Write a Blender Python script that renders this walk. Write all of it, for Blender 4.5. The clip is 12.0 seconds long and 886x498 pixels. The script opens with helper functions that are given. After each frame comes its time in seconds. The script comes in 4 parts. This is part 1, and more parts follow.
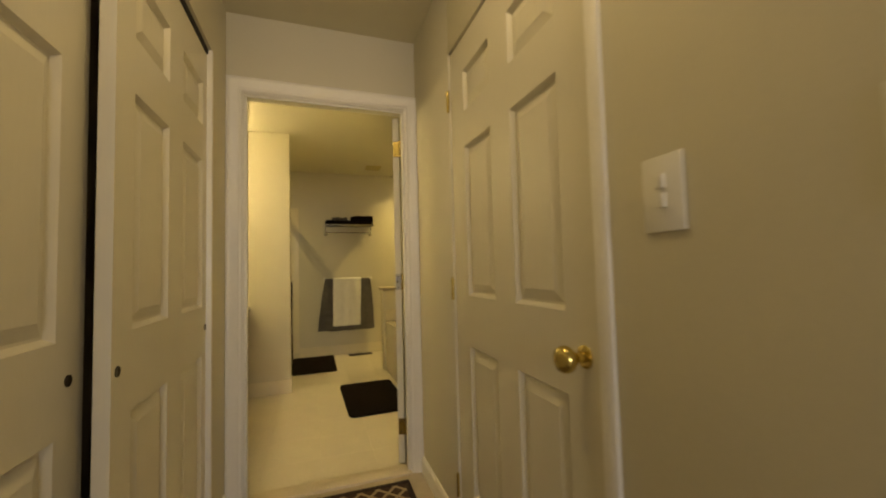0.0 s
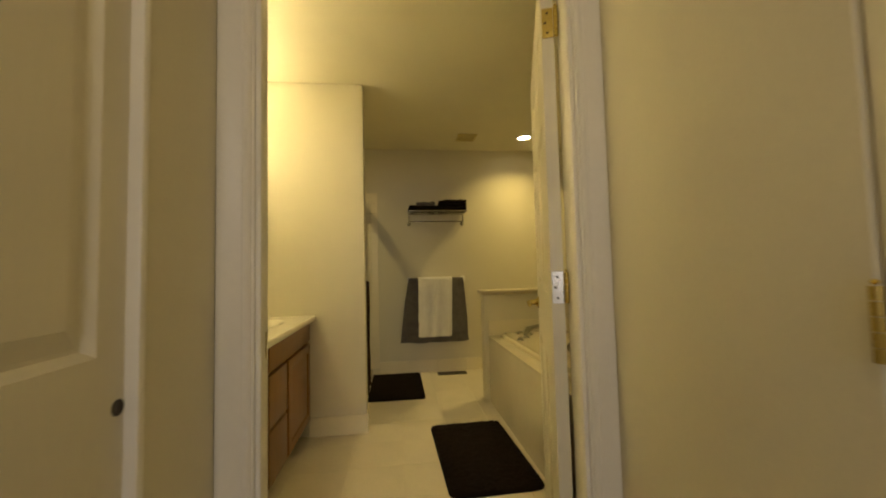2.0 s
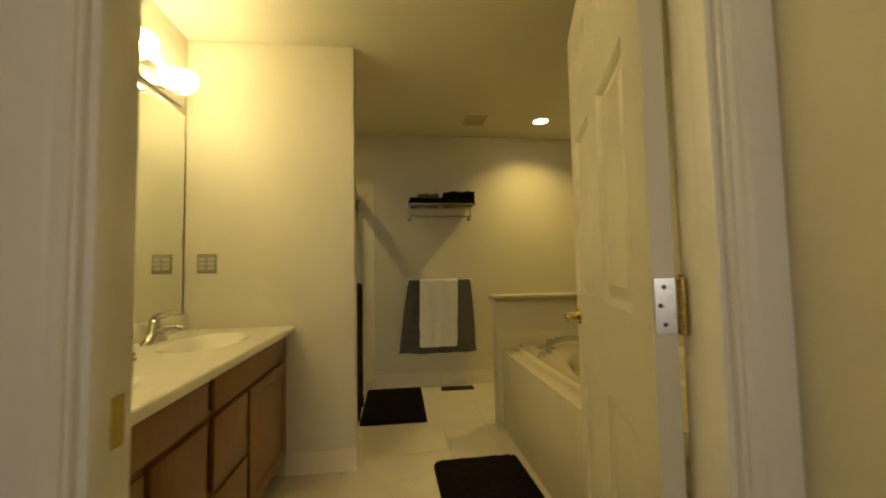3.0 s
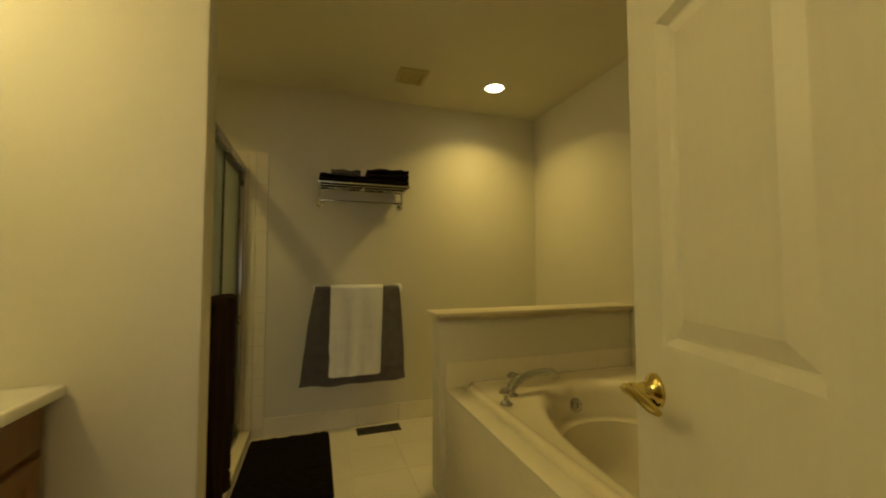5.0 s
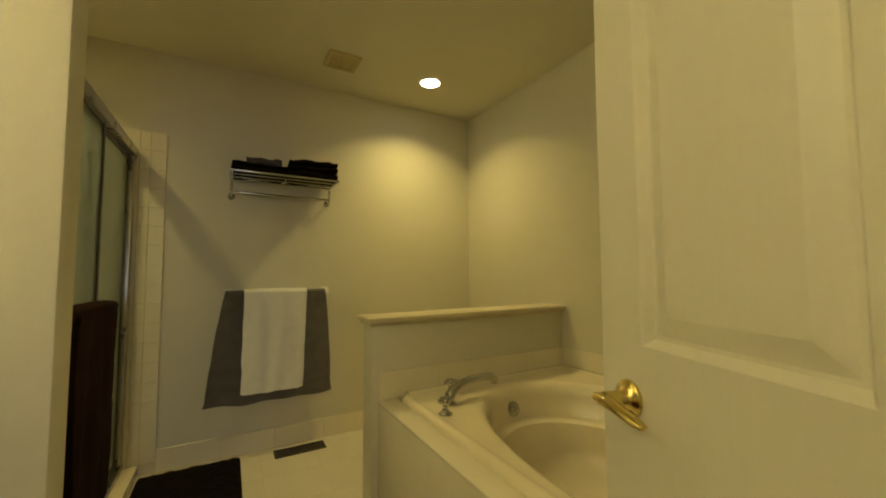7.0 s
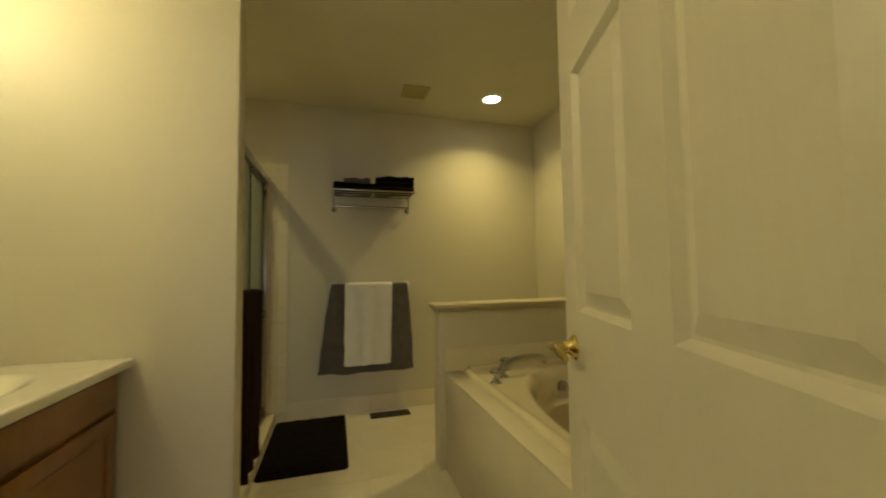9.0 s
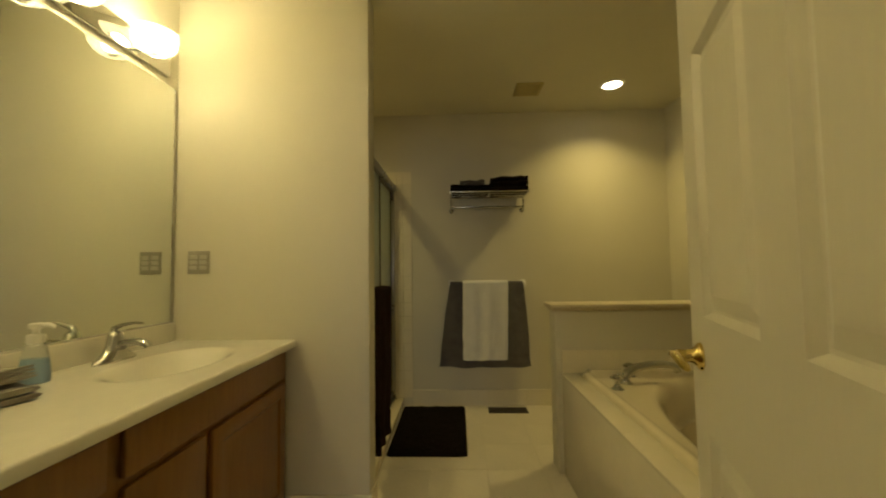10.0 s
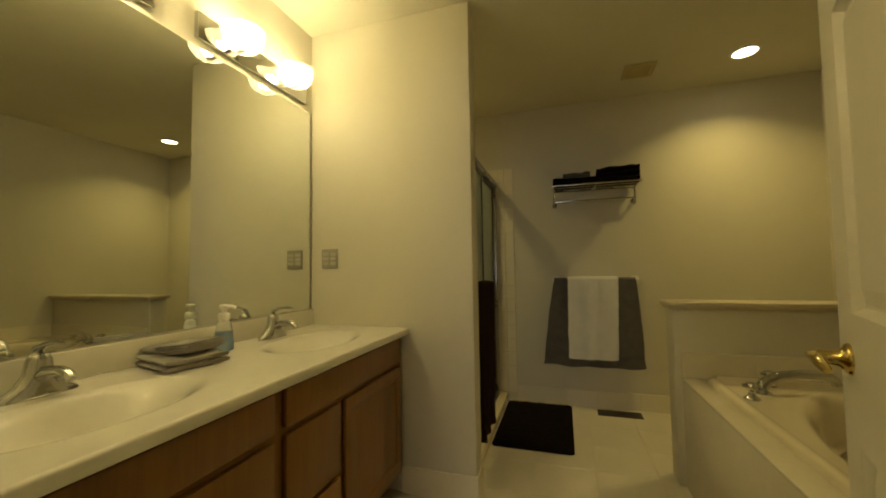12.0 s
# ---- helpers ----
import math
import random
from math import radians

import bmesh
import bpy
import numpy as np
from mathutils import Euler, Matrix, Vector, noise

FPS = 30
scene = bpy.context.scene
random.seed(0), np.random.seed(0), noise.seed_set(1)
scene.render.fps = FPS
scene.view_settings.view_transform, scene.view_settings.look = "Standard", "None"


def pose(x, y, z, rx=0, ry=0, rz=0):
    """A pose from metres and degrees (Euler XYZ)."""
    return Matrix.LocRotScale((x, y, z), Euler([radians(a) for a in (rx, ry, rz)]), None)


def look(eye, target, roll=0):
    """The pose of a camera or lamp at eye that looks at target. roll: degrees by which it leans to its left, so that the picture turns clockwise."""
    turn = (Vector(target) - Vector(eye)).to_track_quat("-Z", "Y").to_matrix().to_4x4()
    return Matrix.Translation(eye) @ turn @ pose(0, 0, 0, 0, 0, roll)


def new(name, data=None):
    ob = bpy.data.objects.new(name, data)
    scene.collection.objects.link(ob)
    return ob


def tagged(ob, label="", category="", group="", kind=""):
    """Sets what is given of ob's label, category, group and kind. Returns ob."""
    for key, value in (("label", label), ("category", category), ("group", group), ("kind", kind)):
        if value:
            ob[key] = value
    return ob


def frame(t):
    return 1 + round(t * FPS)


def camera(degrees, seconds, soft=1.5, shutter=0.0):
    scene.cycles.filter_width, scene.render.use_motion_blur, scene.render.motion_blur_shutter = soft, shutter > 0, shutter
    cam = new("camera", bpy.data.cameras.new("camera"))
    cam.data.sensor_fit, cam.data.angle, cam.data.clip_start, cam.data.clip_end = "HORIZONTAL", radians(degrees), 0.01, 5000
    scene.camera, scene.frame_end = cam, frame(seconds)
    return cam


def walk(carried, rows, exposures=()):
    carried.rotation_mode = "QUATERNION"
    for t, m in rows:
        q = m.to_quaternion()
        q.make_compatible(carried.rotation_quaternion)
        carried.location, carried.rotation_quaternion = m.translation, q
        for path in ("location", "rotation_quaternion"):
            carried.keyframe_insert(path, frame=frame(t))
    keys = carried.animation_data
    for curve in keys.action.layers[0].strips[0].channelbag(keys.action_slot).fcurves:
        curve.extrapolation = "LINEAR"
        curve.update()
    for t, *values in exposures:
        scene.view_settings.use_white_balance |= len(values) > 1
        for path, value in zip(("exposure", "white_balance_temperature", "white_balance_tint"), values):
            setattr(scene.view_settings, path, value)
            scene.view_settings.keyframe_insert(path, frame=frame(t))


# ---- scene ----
cam = camera(99.0, 12.0, soft=1.9, shutter=0.4)
PATH = [
    (0, (-0.076, -0.404, 1.102), (0.569, 1.487, 1.201), -1.5),
    (0.5, (-0.05, -0.108, 1.099), (0.417, 1.834, 1.199), -1.5),
    (1, (-0.039, 0.155, 1.114), (0.277, 2.128, 1.21), -1.2),
    (1.5, (-0.086, 0.452, 1.102), (0.183, 2.431, 1.208), -1.5),
    (2, (-0.07, 0.721, 1.087), (0.175, 2.703, 1.193), -1.4),
    (2.5, (-0.064, 0.958, 1.089), (0.17, 2.941, 1.198), -1.1),
    (4.5, (0.048, 1.813, 1.114), (0.481, 3.763, 1.21), -0.4),
    (5, (0.051, 1.992, 1.128), (0.689, 3.885, 1.225), -0.1),
    (5.5, (0.05, 2.109, 1.134), (0.854, 3.937, 1.236), -0.1),
    (6, (0.049, 2.16, 1.137), (0.973, 3.931, 1.242), -0.1),
    (6.5, (0.073, 2.165, 1.119), (1.058, 3.902, 1.235), -0.2),
    (8.5, (0.04, 1.814, 1.106), (0.905, 3.615, 1.211), -0.8),
    (9, (0.081, 1.738, 1.099), (0.629, 3.659, 1.206), -0.8),
    (9.5, (0.102, 1.706, 1.096), (0.318, 3.692, 1.202), -0.8),
    (10, (0.105, 1.684, 1.106), (0.035, 3.68, 1.209), -0.8),
    (10.5, (0.106, 1.672, 1.112), (-0.175, 3.65, 1.217), -1.0),
    (11, (0.121, 1.633, 1.106), (-0.32, 3.581, 1.211), -1.0),
    (11.5, (0.12, 1.622, 1.098), (-0.424, 3.544, 1.201), -0.9),
    (12, (0.12, 1.617, 1.093), (-0.481, 3.522, 1.191), -0.9),
]
walk(cam, [(t, look(eye, target, roll)) for t, eye, target, roll in PATH],
     exposures=[(0, 0.4, 7100, 11), (2.5, 0.11, 6700, 10), (4.5, -0.18, 7050, 4), (5, -0.17, 7000, 4), (6.5, 0.15, 6500, 3), (8.5, 0.04, 5800, 6), (9.5, -0.17, 6150, 7), (10.5, -0.24, 6350, 6), (12, -0.34, 6400, 7)])

# ---- light ----
world = bpy.data.worlds.new("world")
scene.world = world
world.use_nodes = True
sky = world.node_tree.nodes.new("ShaderNodeTexSky")
sky.sky_type, sky.sun_disc = "NISHITA", False
sky.sun_elevation, sky.sun_rotation = radians(35), radians(200)
world.node_tree.links.new(sky.outputs["Color"], world.node_tree.nodes["Background"].inputs["Color"])
world.node_tree.nodes["Background"].inputs["Strength"].default_value = 0.08

WARM = (1.0, 0.74, 0.24)


def area_lamp(name, m, power, colour, sx, sy, spread=180):
    data = bpy.data.lights.new(name, "AREA")
    data.shape, data.size, data.size_y = "RECTANGLE", sx, sy
    data.energy, data.color, data.spread = power, colour, radians(spread)
    ob = new(name, data)
    ob.matrix_world = m
    return ob


def can_lamp(name, x, y, z, power):
    """The lamp of a recessed can: a small disk that shines downwards."""
    data = bpy.data.lights.new(name, "AREA")
    data.shape, data.size = "DISK", 0.10
    data.energy, data.color, data.spread = power, WARM, radians(125)
    ob = new(name, data)
    ob.matrix_world = pose(x, y, z)
    return ob


# daylight of the bedroom window behind the start of the walk
area_lamp("window_daylight", look((0.0, -4.42, 1.5), (0.0, 0.0, 1.3)), 34, (0.98, 0.91, 0.88), 1.7, 1.15)
can_lamp("tub_can_lamp", 1.235, 4.36, 2.394, 6.0)
can_lamp("shower_can_lamp", -0.85, 4.15, 2.394, 3.6)
BULB = 370.0


# ---- materials ----
def material(name, colour, rough=0.5, metal=0.0, vary=0.06, scale=6.0, fine=90.0, bump=0.1, depth=0.002, coat=0.0, sheen=0.0, stretch=(1, 1, 1)):
    """A surface with broad blotches and fine grain in colour, roughness and relief."""
    mat = bpy.data.materials.new(name)
    mat.use_nodes = True
    nt = mat.node_tree
    b = nt.nodes["Principled BSDF"]
    n = nt.nodes.new
    co = n("ShaderNodeTexCoord")
    mp = n("ShaderNodeMapping")
    mp.inputs["Scale"].default_value = stretch
    nt.links.new(co.outputs["Object"], mp.inputs["Vector"])
    big, small = n("ShaderNodeTexNoise"), n("ShaderNodeTexNoise")
    big.inputs["Scale"].default_value, small.inputs["Scale"].default_value = scale, fine
    big.inputs["Detail"].default_value = small.inputs["Detail"].default_value = 4
    for t in (big, small):
        nt.links.new(mp.outputs["Vector"], t.inputs["Vector"])
    mix = n("ShaderNodeMix")
    mix.data_type = "FLOAT"
    mix.inputs["Factor"].default_value = 0.4
    nt.links.new(big.outputs["Fac"], mix.inputs["A"])
    nt.links.new(small.outputs["Fac"], mix.inputs["B"])
    ramp = n("ShaderNodeValToRGB")
    ramp.color_ramp.elements[0].position, ramp.color_ramp.elements[1].position = 0.3, 0.7
    ramp.color_ramp.elements[0].color = (*[c * (1 - vary) for c in colour], 1)
    ramp.color_ramp.elements[1].color = (*[min(1, c * (1 + vary)) for c in colour], 1)
    nt.links.new(mix.outputs["Result"], ramp.inputs["Fac"])
    nt.links.new(ramp.outputs["Color"], b.inputs["Base Color"])
    rr = n("ShaderNodeMapRange")
    rr.inputs["To Min"].default_value, rr.inputs["To Max"].default_value = rough * 0.85, min(1, rough * 1.15)
    nt.links.new(big.outputs["Fac"], rr.inputs["Value"])
    nt.links.new(rr.outputs["Result"], b.inputs["Roughness"])
    b.inputs["Metallic"].default_value = metal
    b.inputs["Coat Weight"].default_value = coat
    b.inputs["Sheen Weight"].default_value = sheen
    if bump:
        bp = n("ShaderNodeBump")
        bp.inputs["Strength"].default_value, bp.inputs["Distance"].default_value = bump, depth
        nt.links.new(small.outputs["Fac"], bp.inputs["Height"])
        nt.links.new(bp.outputs["Normal"], b.inputs["Normal"])
    return mat


def wood_material(name, dark, light):
    mat = material(name, light, 0.38, vary=0.0, coat=0.25)
    nt = mat.node_tree
    b = nt.nodes["Principled BSDF"]
    n = nt.nodes.new
    co, mp, no, ramp = n("ShaderNodeTexCoord"), n("ShaderNodeMapping"), n("ShaderNodeTexNoise"), n("ShaderNodeValToRGB")
    mp.inputs["Scale"].default_value = (30, 30, 2.2)
    no.inputs["Scale"].default_value, no.inputs["Detail"].default_value, no.inputs["Distortion"].default_value = 1.6, 8, 1.2
    ramp.color_ramp.elements[0].color, ramp.color_ramp.elements[1].color = (*dark, 1), (*light, 1)
    ramp.color_ramp.elements[0].position, ramp.color_ramp.elements[1].position = 0.32, 0.68
    nt.links.new(co.outputs["Object"], mp.inputs["Vector"])
    nt.links.new(mp.outputs["Vector"], no.inputs["Vector"])
    nt.links.new(no.outputs["Fac"], ramp.inputs["Fac"])
    nt.links.new(ramp.outputs["Color"], b.inputs["Base Color"])
    return mat


def plain(name, colour, rough, metal=0.0, transmission=0.0, ior=1.45):
    mat = bpy.data.materials.new(name)
    mat.use_nodes = True
    b = mat.node_tree.nodes["Principled BSDF"]
    b.inputs["Base Color"].default_value = (*colour, 1)
    b.inputs["Roughness"].default_value, b.inputs["Metallic"].default_value = rough, metal
    b.inputs["Transmission Weight"].default_value, b.inputs["IOR"].default_value = transmission, ior
    return mat


def glow(name, colour, strength):
    mat = bpy.data.materials.new(name)
    mat.use_nodes = True
    b = mat.node_tree.nodes["Principled BSDF"]
    b.inputs["Emission Color"].default_value = (*colour, 1)
    b.inputs["Emission Strength"].default_value = strength
    return mat


WALL = material("wall_paint", (0.64, 0.605, 0.49), 0.62, vary=0.03, scale=2.0, fine=160, bump=0.12, depth=0.0015)
CEIL = material("ceiling_paint", (0.69, 0.65, 0.50), 0.8, vary=0.04, scale=3.0, fine=110, bump=0.25, depth=0.003)
TRIM = material("trim_paint", (0.82, 0.80, 0.76), 0.36, vary=0.03, scale=5.0, fine=60, bump=0.0)
DOOR = material("door_paint", (0.70, 0.665, 0.56), 0.38, vary=0.03, scale=3.0, fine=140, bump=0.05, stretch=(1, 1, 0.15))
CARPET = material("carpet", (0.50, 0.43, 0.33), 0.95, vary=0.2, scale=9, fine=320, bump=0.6, depth=0.006)
TILE = material("floor_tile_glaze", (0.66, 0.61, 0.51), 0.30, vary=0.06, scale=5, fine=45, bump=0.08)
GROUT = material("grout", (0.65, 0.60, 0.50), 0.6, vary=0.1, fine=200)
WTILE = material("wall_tile_glaze", (0.78, 0.72, 0.57), 0.22, vary=0.04, scale=4, fine=40, bump=0.05)
TUBM = material("tub_acrylic", (0.80, 0.72, 0.54), 0.12, vary=0.02, scale=3, fine=30, bump=0.0, coat=0.4)
MARBLE = material("cultured_marble", (0.80, 0.77, 0.68), 0.16, vary=0.04, scale=7, fine=25, bump=0.0, coat=0.3)
OAK = wood_material("cabinet_wood", (0.205, 0.088, 0.012), (0.245, 0.109, 0.016))
CAPW = material("cap_paint", (0.62, 0.54, 0.38), 0.35, vary=0.05, bump=0.08)
CHROME = material("chrome", (0.56, 0.56, 0.54), 0.06, 1.0, vary=0.03, bump=0.0)
BRASS = material("brass", (0.66, 0.53, 0.19), 0.16, 1.0, vary=0.08, scale=20, bump=0.0)
STEEL = material("satin_aluminium", (0.46, 0.45, 0.42), 0.28, 1.0, vary=0.06, scale=10, bump=0.0)
SHFRAME = material("dark_anodised", (0.13, 0.125, 0.11), 0.3, 1.0, vary=0.1, scale=10, bump=0.0)
MIRROR = plain("mirror_silver", (0.82, 0.85, 0.80), 0.01, 1.0)
FROST = plain("frosted_glass", (0.40, 0.47, 0.43), 0.34, 0.0, 0.9)
GLASS = plain("clear_glass", (0.97, 0.95, 0.9), 0.06, 0.0, 1.0)
DARKT = material("dark_terry", (0.010, 0.0065, 0.005), 1.0, vary=0.4, scale=30, fine=420, bump=0.9, depth=0.006)
BROWNT = material("brown_terry", (0.024, 0.011, 0.007), 1.0, vary=0.3, scale=20, fine=420, bump=0.9, depth=0.006)
GREYT = material("grey_terry", (0.13, 0.12, 0.115), 0.95, vary=0.2, scale=18, fine=420, bump=0.9, depth=0.005, sheen=0.15)
LIGHTT = material("pale_grey_terry", (0.30, 0.28, 0.25), 0.95, vary=0.15, scale=18, fine=420, bump=0.9, depth=0.005, sheen=0.15)
WHITET = material("white_terry", (0.80, 0.79, 0.77), 0.95, vary=0.05, scale=18, fine=420, bump=0.8, depth=0.005, sheen=0.2)
for dull in (DARKT, BROWNT, GREYT):
    dull.node_tree.nodes["Principled BSDF"].inputs["Specular IOR Level"].default_value = 0.08
VENT = material("bronze_metal", (0.05, 0.04, 0.03), 0.45, 0.5, vary=0.2)
PLASTIC = material("white_plastic", (0.80, 0.78, 0.72), 0.35, vary=0.02, bump=0.0)
GREYP = material("grey_plastic", (0.32, 0.30, 0.24), 0.4, vary=0.05, bump=0.0)
DARK = plain("dark_slot", (0.02, 0.02, 0.02), 0.7)
CLEARP = plain("clear_plastic", (0.92, 0.95, 0.97), 0.08, 0.0, 0.92, 1.12)
SOAP = plain("blue_soap", (0.50, 0.70, 0.98), 0.15, 0.0, 0.6, 1.33)
BULBM, BULBF = glow("bulb_glow", (1.0, 0.81, 0.42), BULB * 0.50), glow("bright_bulb_glow", (1.0, 0.81, 0.42), BULB * 1.12)
CANM = glow("can_glow", (1.0, 0.86, 0.60), 14)
RUGB = material("rug_border", (0.035, 0.02, 0.014), 0.95, vary=0.3, fine=350, bump=0.8, depth=0.005)


def rug_material():
    """Dark wool with a pale trellis and small dots."""
    mat = material("rug_field", (0.1, 0.06, 0.035), 0.95, fine=350, bump=0.8, depth=0.005)
    nt = mat.node_tree
    n = nt.nodes.new
    co, mp, wa, wb = n("ShaderNodeTexCoord"), n("ShaderNodeMapping"), n("ShaderNodeTexWave"), n("ShaderNodeTexWave")
    mp.inputs["Rotation"].default_value = (0, 0, radians(45))
    wa.bands_direction, wb.bands_direction = "X", "Y"
    mx, ramp = n("ShaderNodeMath"), n("ShaderNodeValToRGB")
    mx.operation = "MAXIMUM"
    nt.links.new(co.outputs["Object"], mp.inputs["Vector"])
    for w in (wa, wb):
        w.inputs["Scale"].default_value, w.inputs["Distortion"].default_value = 5.2, 0.6
        nt.links.new(mp.outputs["Vector"], w.inputs["Vector"])
    nt.links.new(wa.outputs["Fac"], mx.inputs[0])
    nt.links.new(wb.outputs["Fac"], mx.inputs[1])
    nt.links.new(mx.outputs[0], ramp.inputs["Fac"])
    ramp.color_ramp.elements[0].position, ramp.color_ramp.elements[1].position = 0.82, 0.92
    ramp.color_ramp.elements[0].color, ramp.color_ramp.elements[1].color = (0.06, 0.03, 0.02, 1), (0.45, 0.36, 0.22, 1)
    nt.links.new(ramp.outputs["Color"], nt.nodes["Principled BSDF"].inputs["Base Color"])
    return mat


RUGF = rug_material()


# ---- builders ----
def finish(name, bm, mat, parent=None, smooth=0):
    """Make an object of a bmesh. smooth: edges flatter than that many degrees are shaded round."""
    bmesh.ops.recalc_face_normals(bm, faces=bm.faces)
    me = bpy.data.meshes.new(name)
    if smooth:
        for f in bm.faces:
            f.smooth = True
        for e in bm.edges:
            if len(e.link_faces) == 2 and e.calc_face_angle(0) > radians(smooth):
                e.smooth = False
    bm.to_mesh(me)
    bm.free()
    me.materials.append(mat)
    ob = new(name, me)
    ob.parent = parent
    return ob


def root(name, m, label, category, group="", kind=""):
    ob = new(name)
    ob.matrix_world = m
    ob.empty_display_size = 0.1
    return tagged(ob, label, category, group, kind)


def add_box(bm, x0, x1, y0, y1, z0, z1, bevel=0.0, segs=2):
    r = bmesh.ops.create_cube(bm, size=1, matrix=Matrix.LocRotScale(((x0 + x1) / 2, (y0 + y1) / 2, (z0 + z1) / 2), None, (x1 - x0, y1 - y0, z1 - z0)))
    if bevel:
        es = list({e for v in r["verts"] for e in v.link_edges})
        bmesh.ops.bevel(bm, geom=es, offset=bevel, segments=segs, affect="EDGES", profile=0.5)


def boxes(name, list_of, mat, parent=None, bevel=0.0, segs=2):
    bm = bmesh.new()
    for b in list_of:
        add_box(bm, *b, bevel=bevel, segs=segs)
    return finish(name, bm, mat, parent, 40 if bevel else 0)


def add_lathe(bm, profile, m=Matrix(), segs=24, cap=True):
    """Turn (radius, height) pairs about z."""
    rings = []
    for r, z in profile:
        rings.append([bm.verts.new(m @ Vector((r * math.cos(2 * math.pi * i / segs), r * math.sin(2 * math.pi * i / segs), z))) for i in range(segs)])
    for a, b in zip(rings, rings[1:]):
        for i in range(segs):
            bm.faces.new((a[i], a[(i + 1) % segs], b[(i + 1) % segs], b[i]))
    if cap:
        bm.faces.new(rings[0])
        bm.faces.new(rings[-1])


def add_tube(bm, pts, radii, segs=12, flat=1.0):
    """Sweep a ring along points; radii: one or one a point; flat: height over width."""
    pts = [Vector(p) for p in pts]
    if not isinstance(radii, (list, tuple)):
        radii = [radii] * len(pts)
    rings = []
    for i, p in enumerate(pts):
        d = (pts[min(i + 1, len(pts) - 1)] - pts[max(i - 1, 0)]).normalized()
        side = d.cross(Vector((0, 0, 1)))
        side = Vector((1, 0, 0)) if side.length < 1e-3 else side.normalized()
        up = side.cross(d)
        rings.append([bm.verts.new(p + (side * math.cos(a) + up * math.sin(a) * flat) * radii[i]) for a in [2 * math.pi * k / segs for k in range(segs)]])
    for a, b in zip(rings, rings[1:]):
        for i in range(segs):
            bm.faces.new((a[i], a[(i + 1) % segs], b[(i + 1) % segs], b[i]))
    bm.faces.new(rings[0])
    bm.faces.new(rings[-1])


def add_sweep(bm, profile, path):
    """A moulding: profile of (out, up) pairs carried along a list of (point, out, up) frames; closed at both ends."""
    rings = [[bm.verts.new(Vector(p) + Vector(o) * a + Vector(u) * b) for a, b in profile] for p, o, u in path]
    k = len(profile)
    for a, b in zip(rings, rings[1:]):
        for i in range(k):
            bm.faces.new((a[i], a[(i + 1) % k], b[(i + 1) % k], b[i]))
    bm.faces.new(rings[0])
    bm.faces.new(rings[-1])


def panel_slab(name, w, h, th, cols, rows, mat, parent):
    """A moulded panel door: x across, z up, y through. Panels sunk on both faces, with a raised field."""
    bm = bmesh.new()
    xs = sorted({0, w, *[c for p in cols for c in p]})
    zs = sorted({0, h, *[r for p in rows for r in p]})
    for y, s in ((0.0, 1), (th, -1)):
        vs = {(i, k): bm.verts.new((x, y, z)) for i, x in enumerate(xs) for k, z in enumerate(zs)}
        for i in range(len(xs) - 1):
            for k in range(len(zs) - 1):
                ring = [vs[i, k], vs[i + 1, k], vs[i + 1, k + 1], vs[i, k + 1]]
                if (xs[i], xs[i + 1]) in cols and (zs[k], zs[k + 1]) in rows:
                    for inset, d in ((0.004, 0.005), (0.011, 0.015), (0.017, 0.015), (0.046, 0.004)):
                        x0, x1, z0, z1 = xs[i] + inset, xs[i + 1] - inset, zs[k] + inset, zs[k + 1] - inset
                        nxt = [bm.verts.new((x, y + s * d, z)) for x, z in ((x0, z0), (x1, z0), (x1, z1), (x0, z1))]
                        for a in range(4):
                            bm.faces.new((ring[a], ring[(a + 1) % 4], nxt[(a + 1) % 4], nxt[a]))
                        ring = nxt
                bm.faces.new(ring)
    bm.verts.ensure_lookup_table()
    for x in (0, w):
        bm.faces.new([bm.verts.new(p) for p in ((x, 0, 0), (x, th, 0), (x, th, h), (x, 0, h))])
    for z in (0, h):
        bm.faces.new([bm.verts.new(p) for p in ((0, 0, z), (w, 0, z), (w, th, z), (0, th, z))])
    bmesh.ops.remove_doubles(bm, verts=bm.verts, dist=1e-5)
    return finish(name, bm, mat, parent)


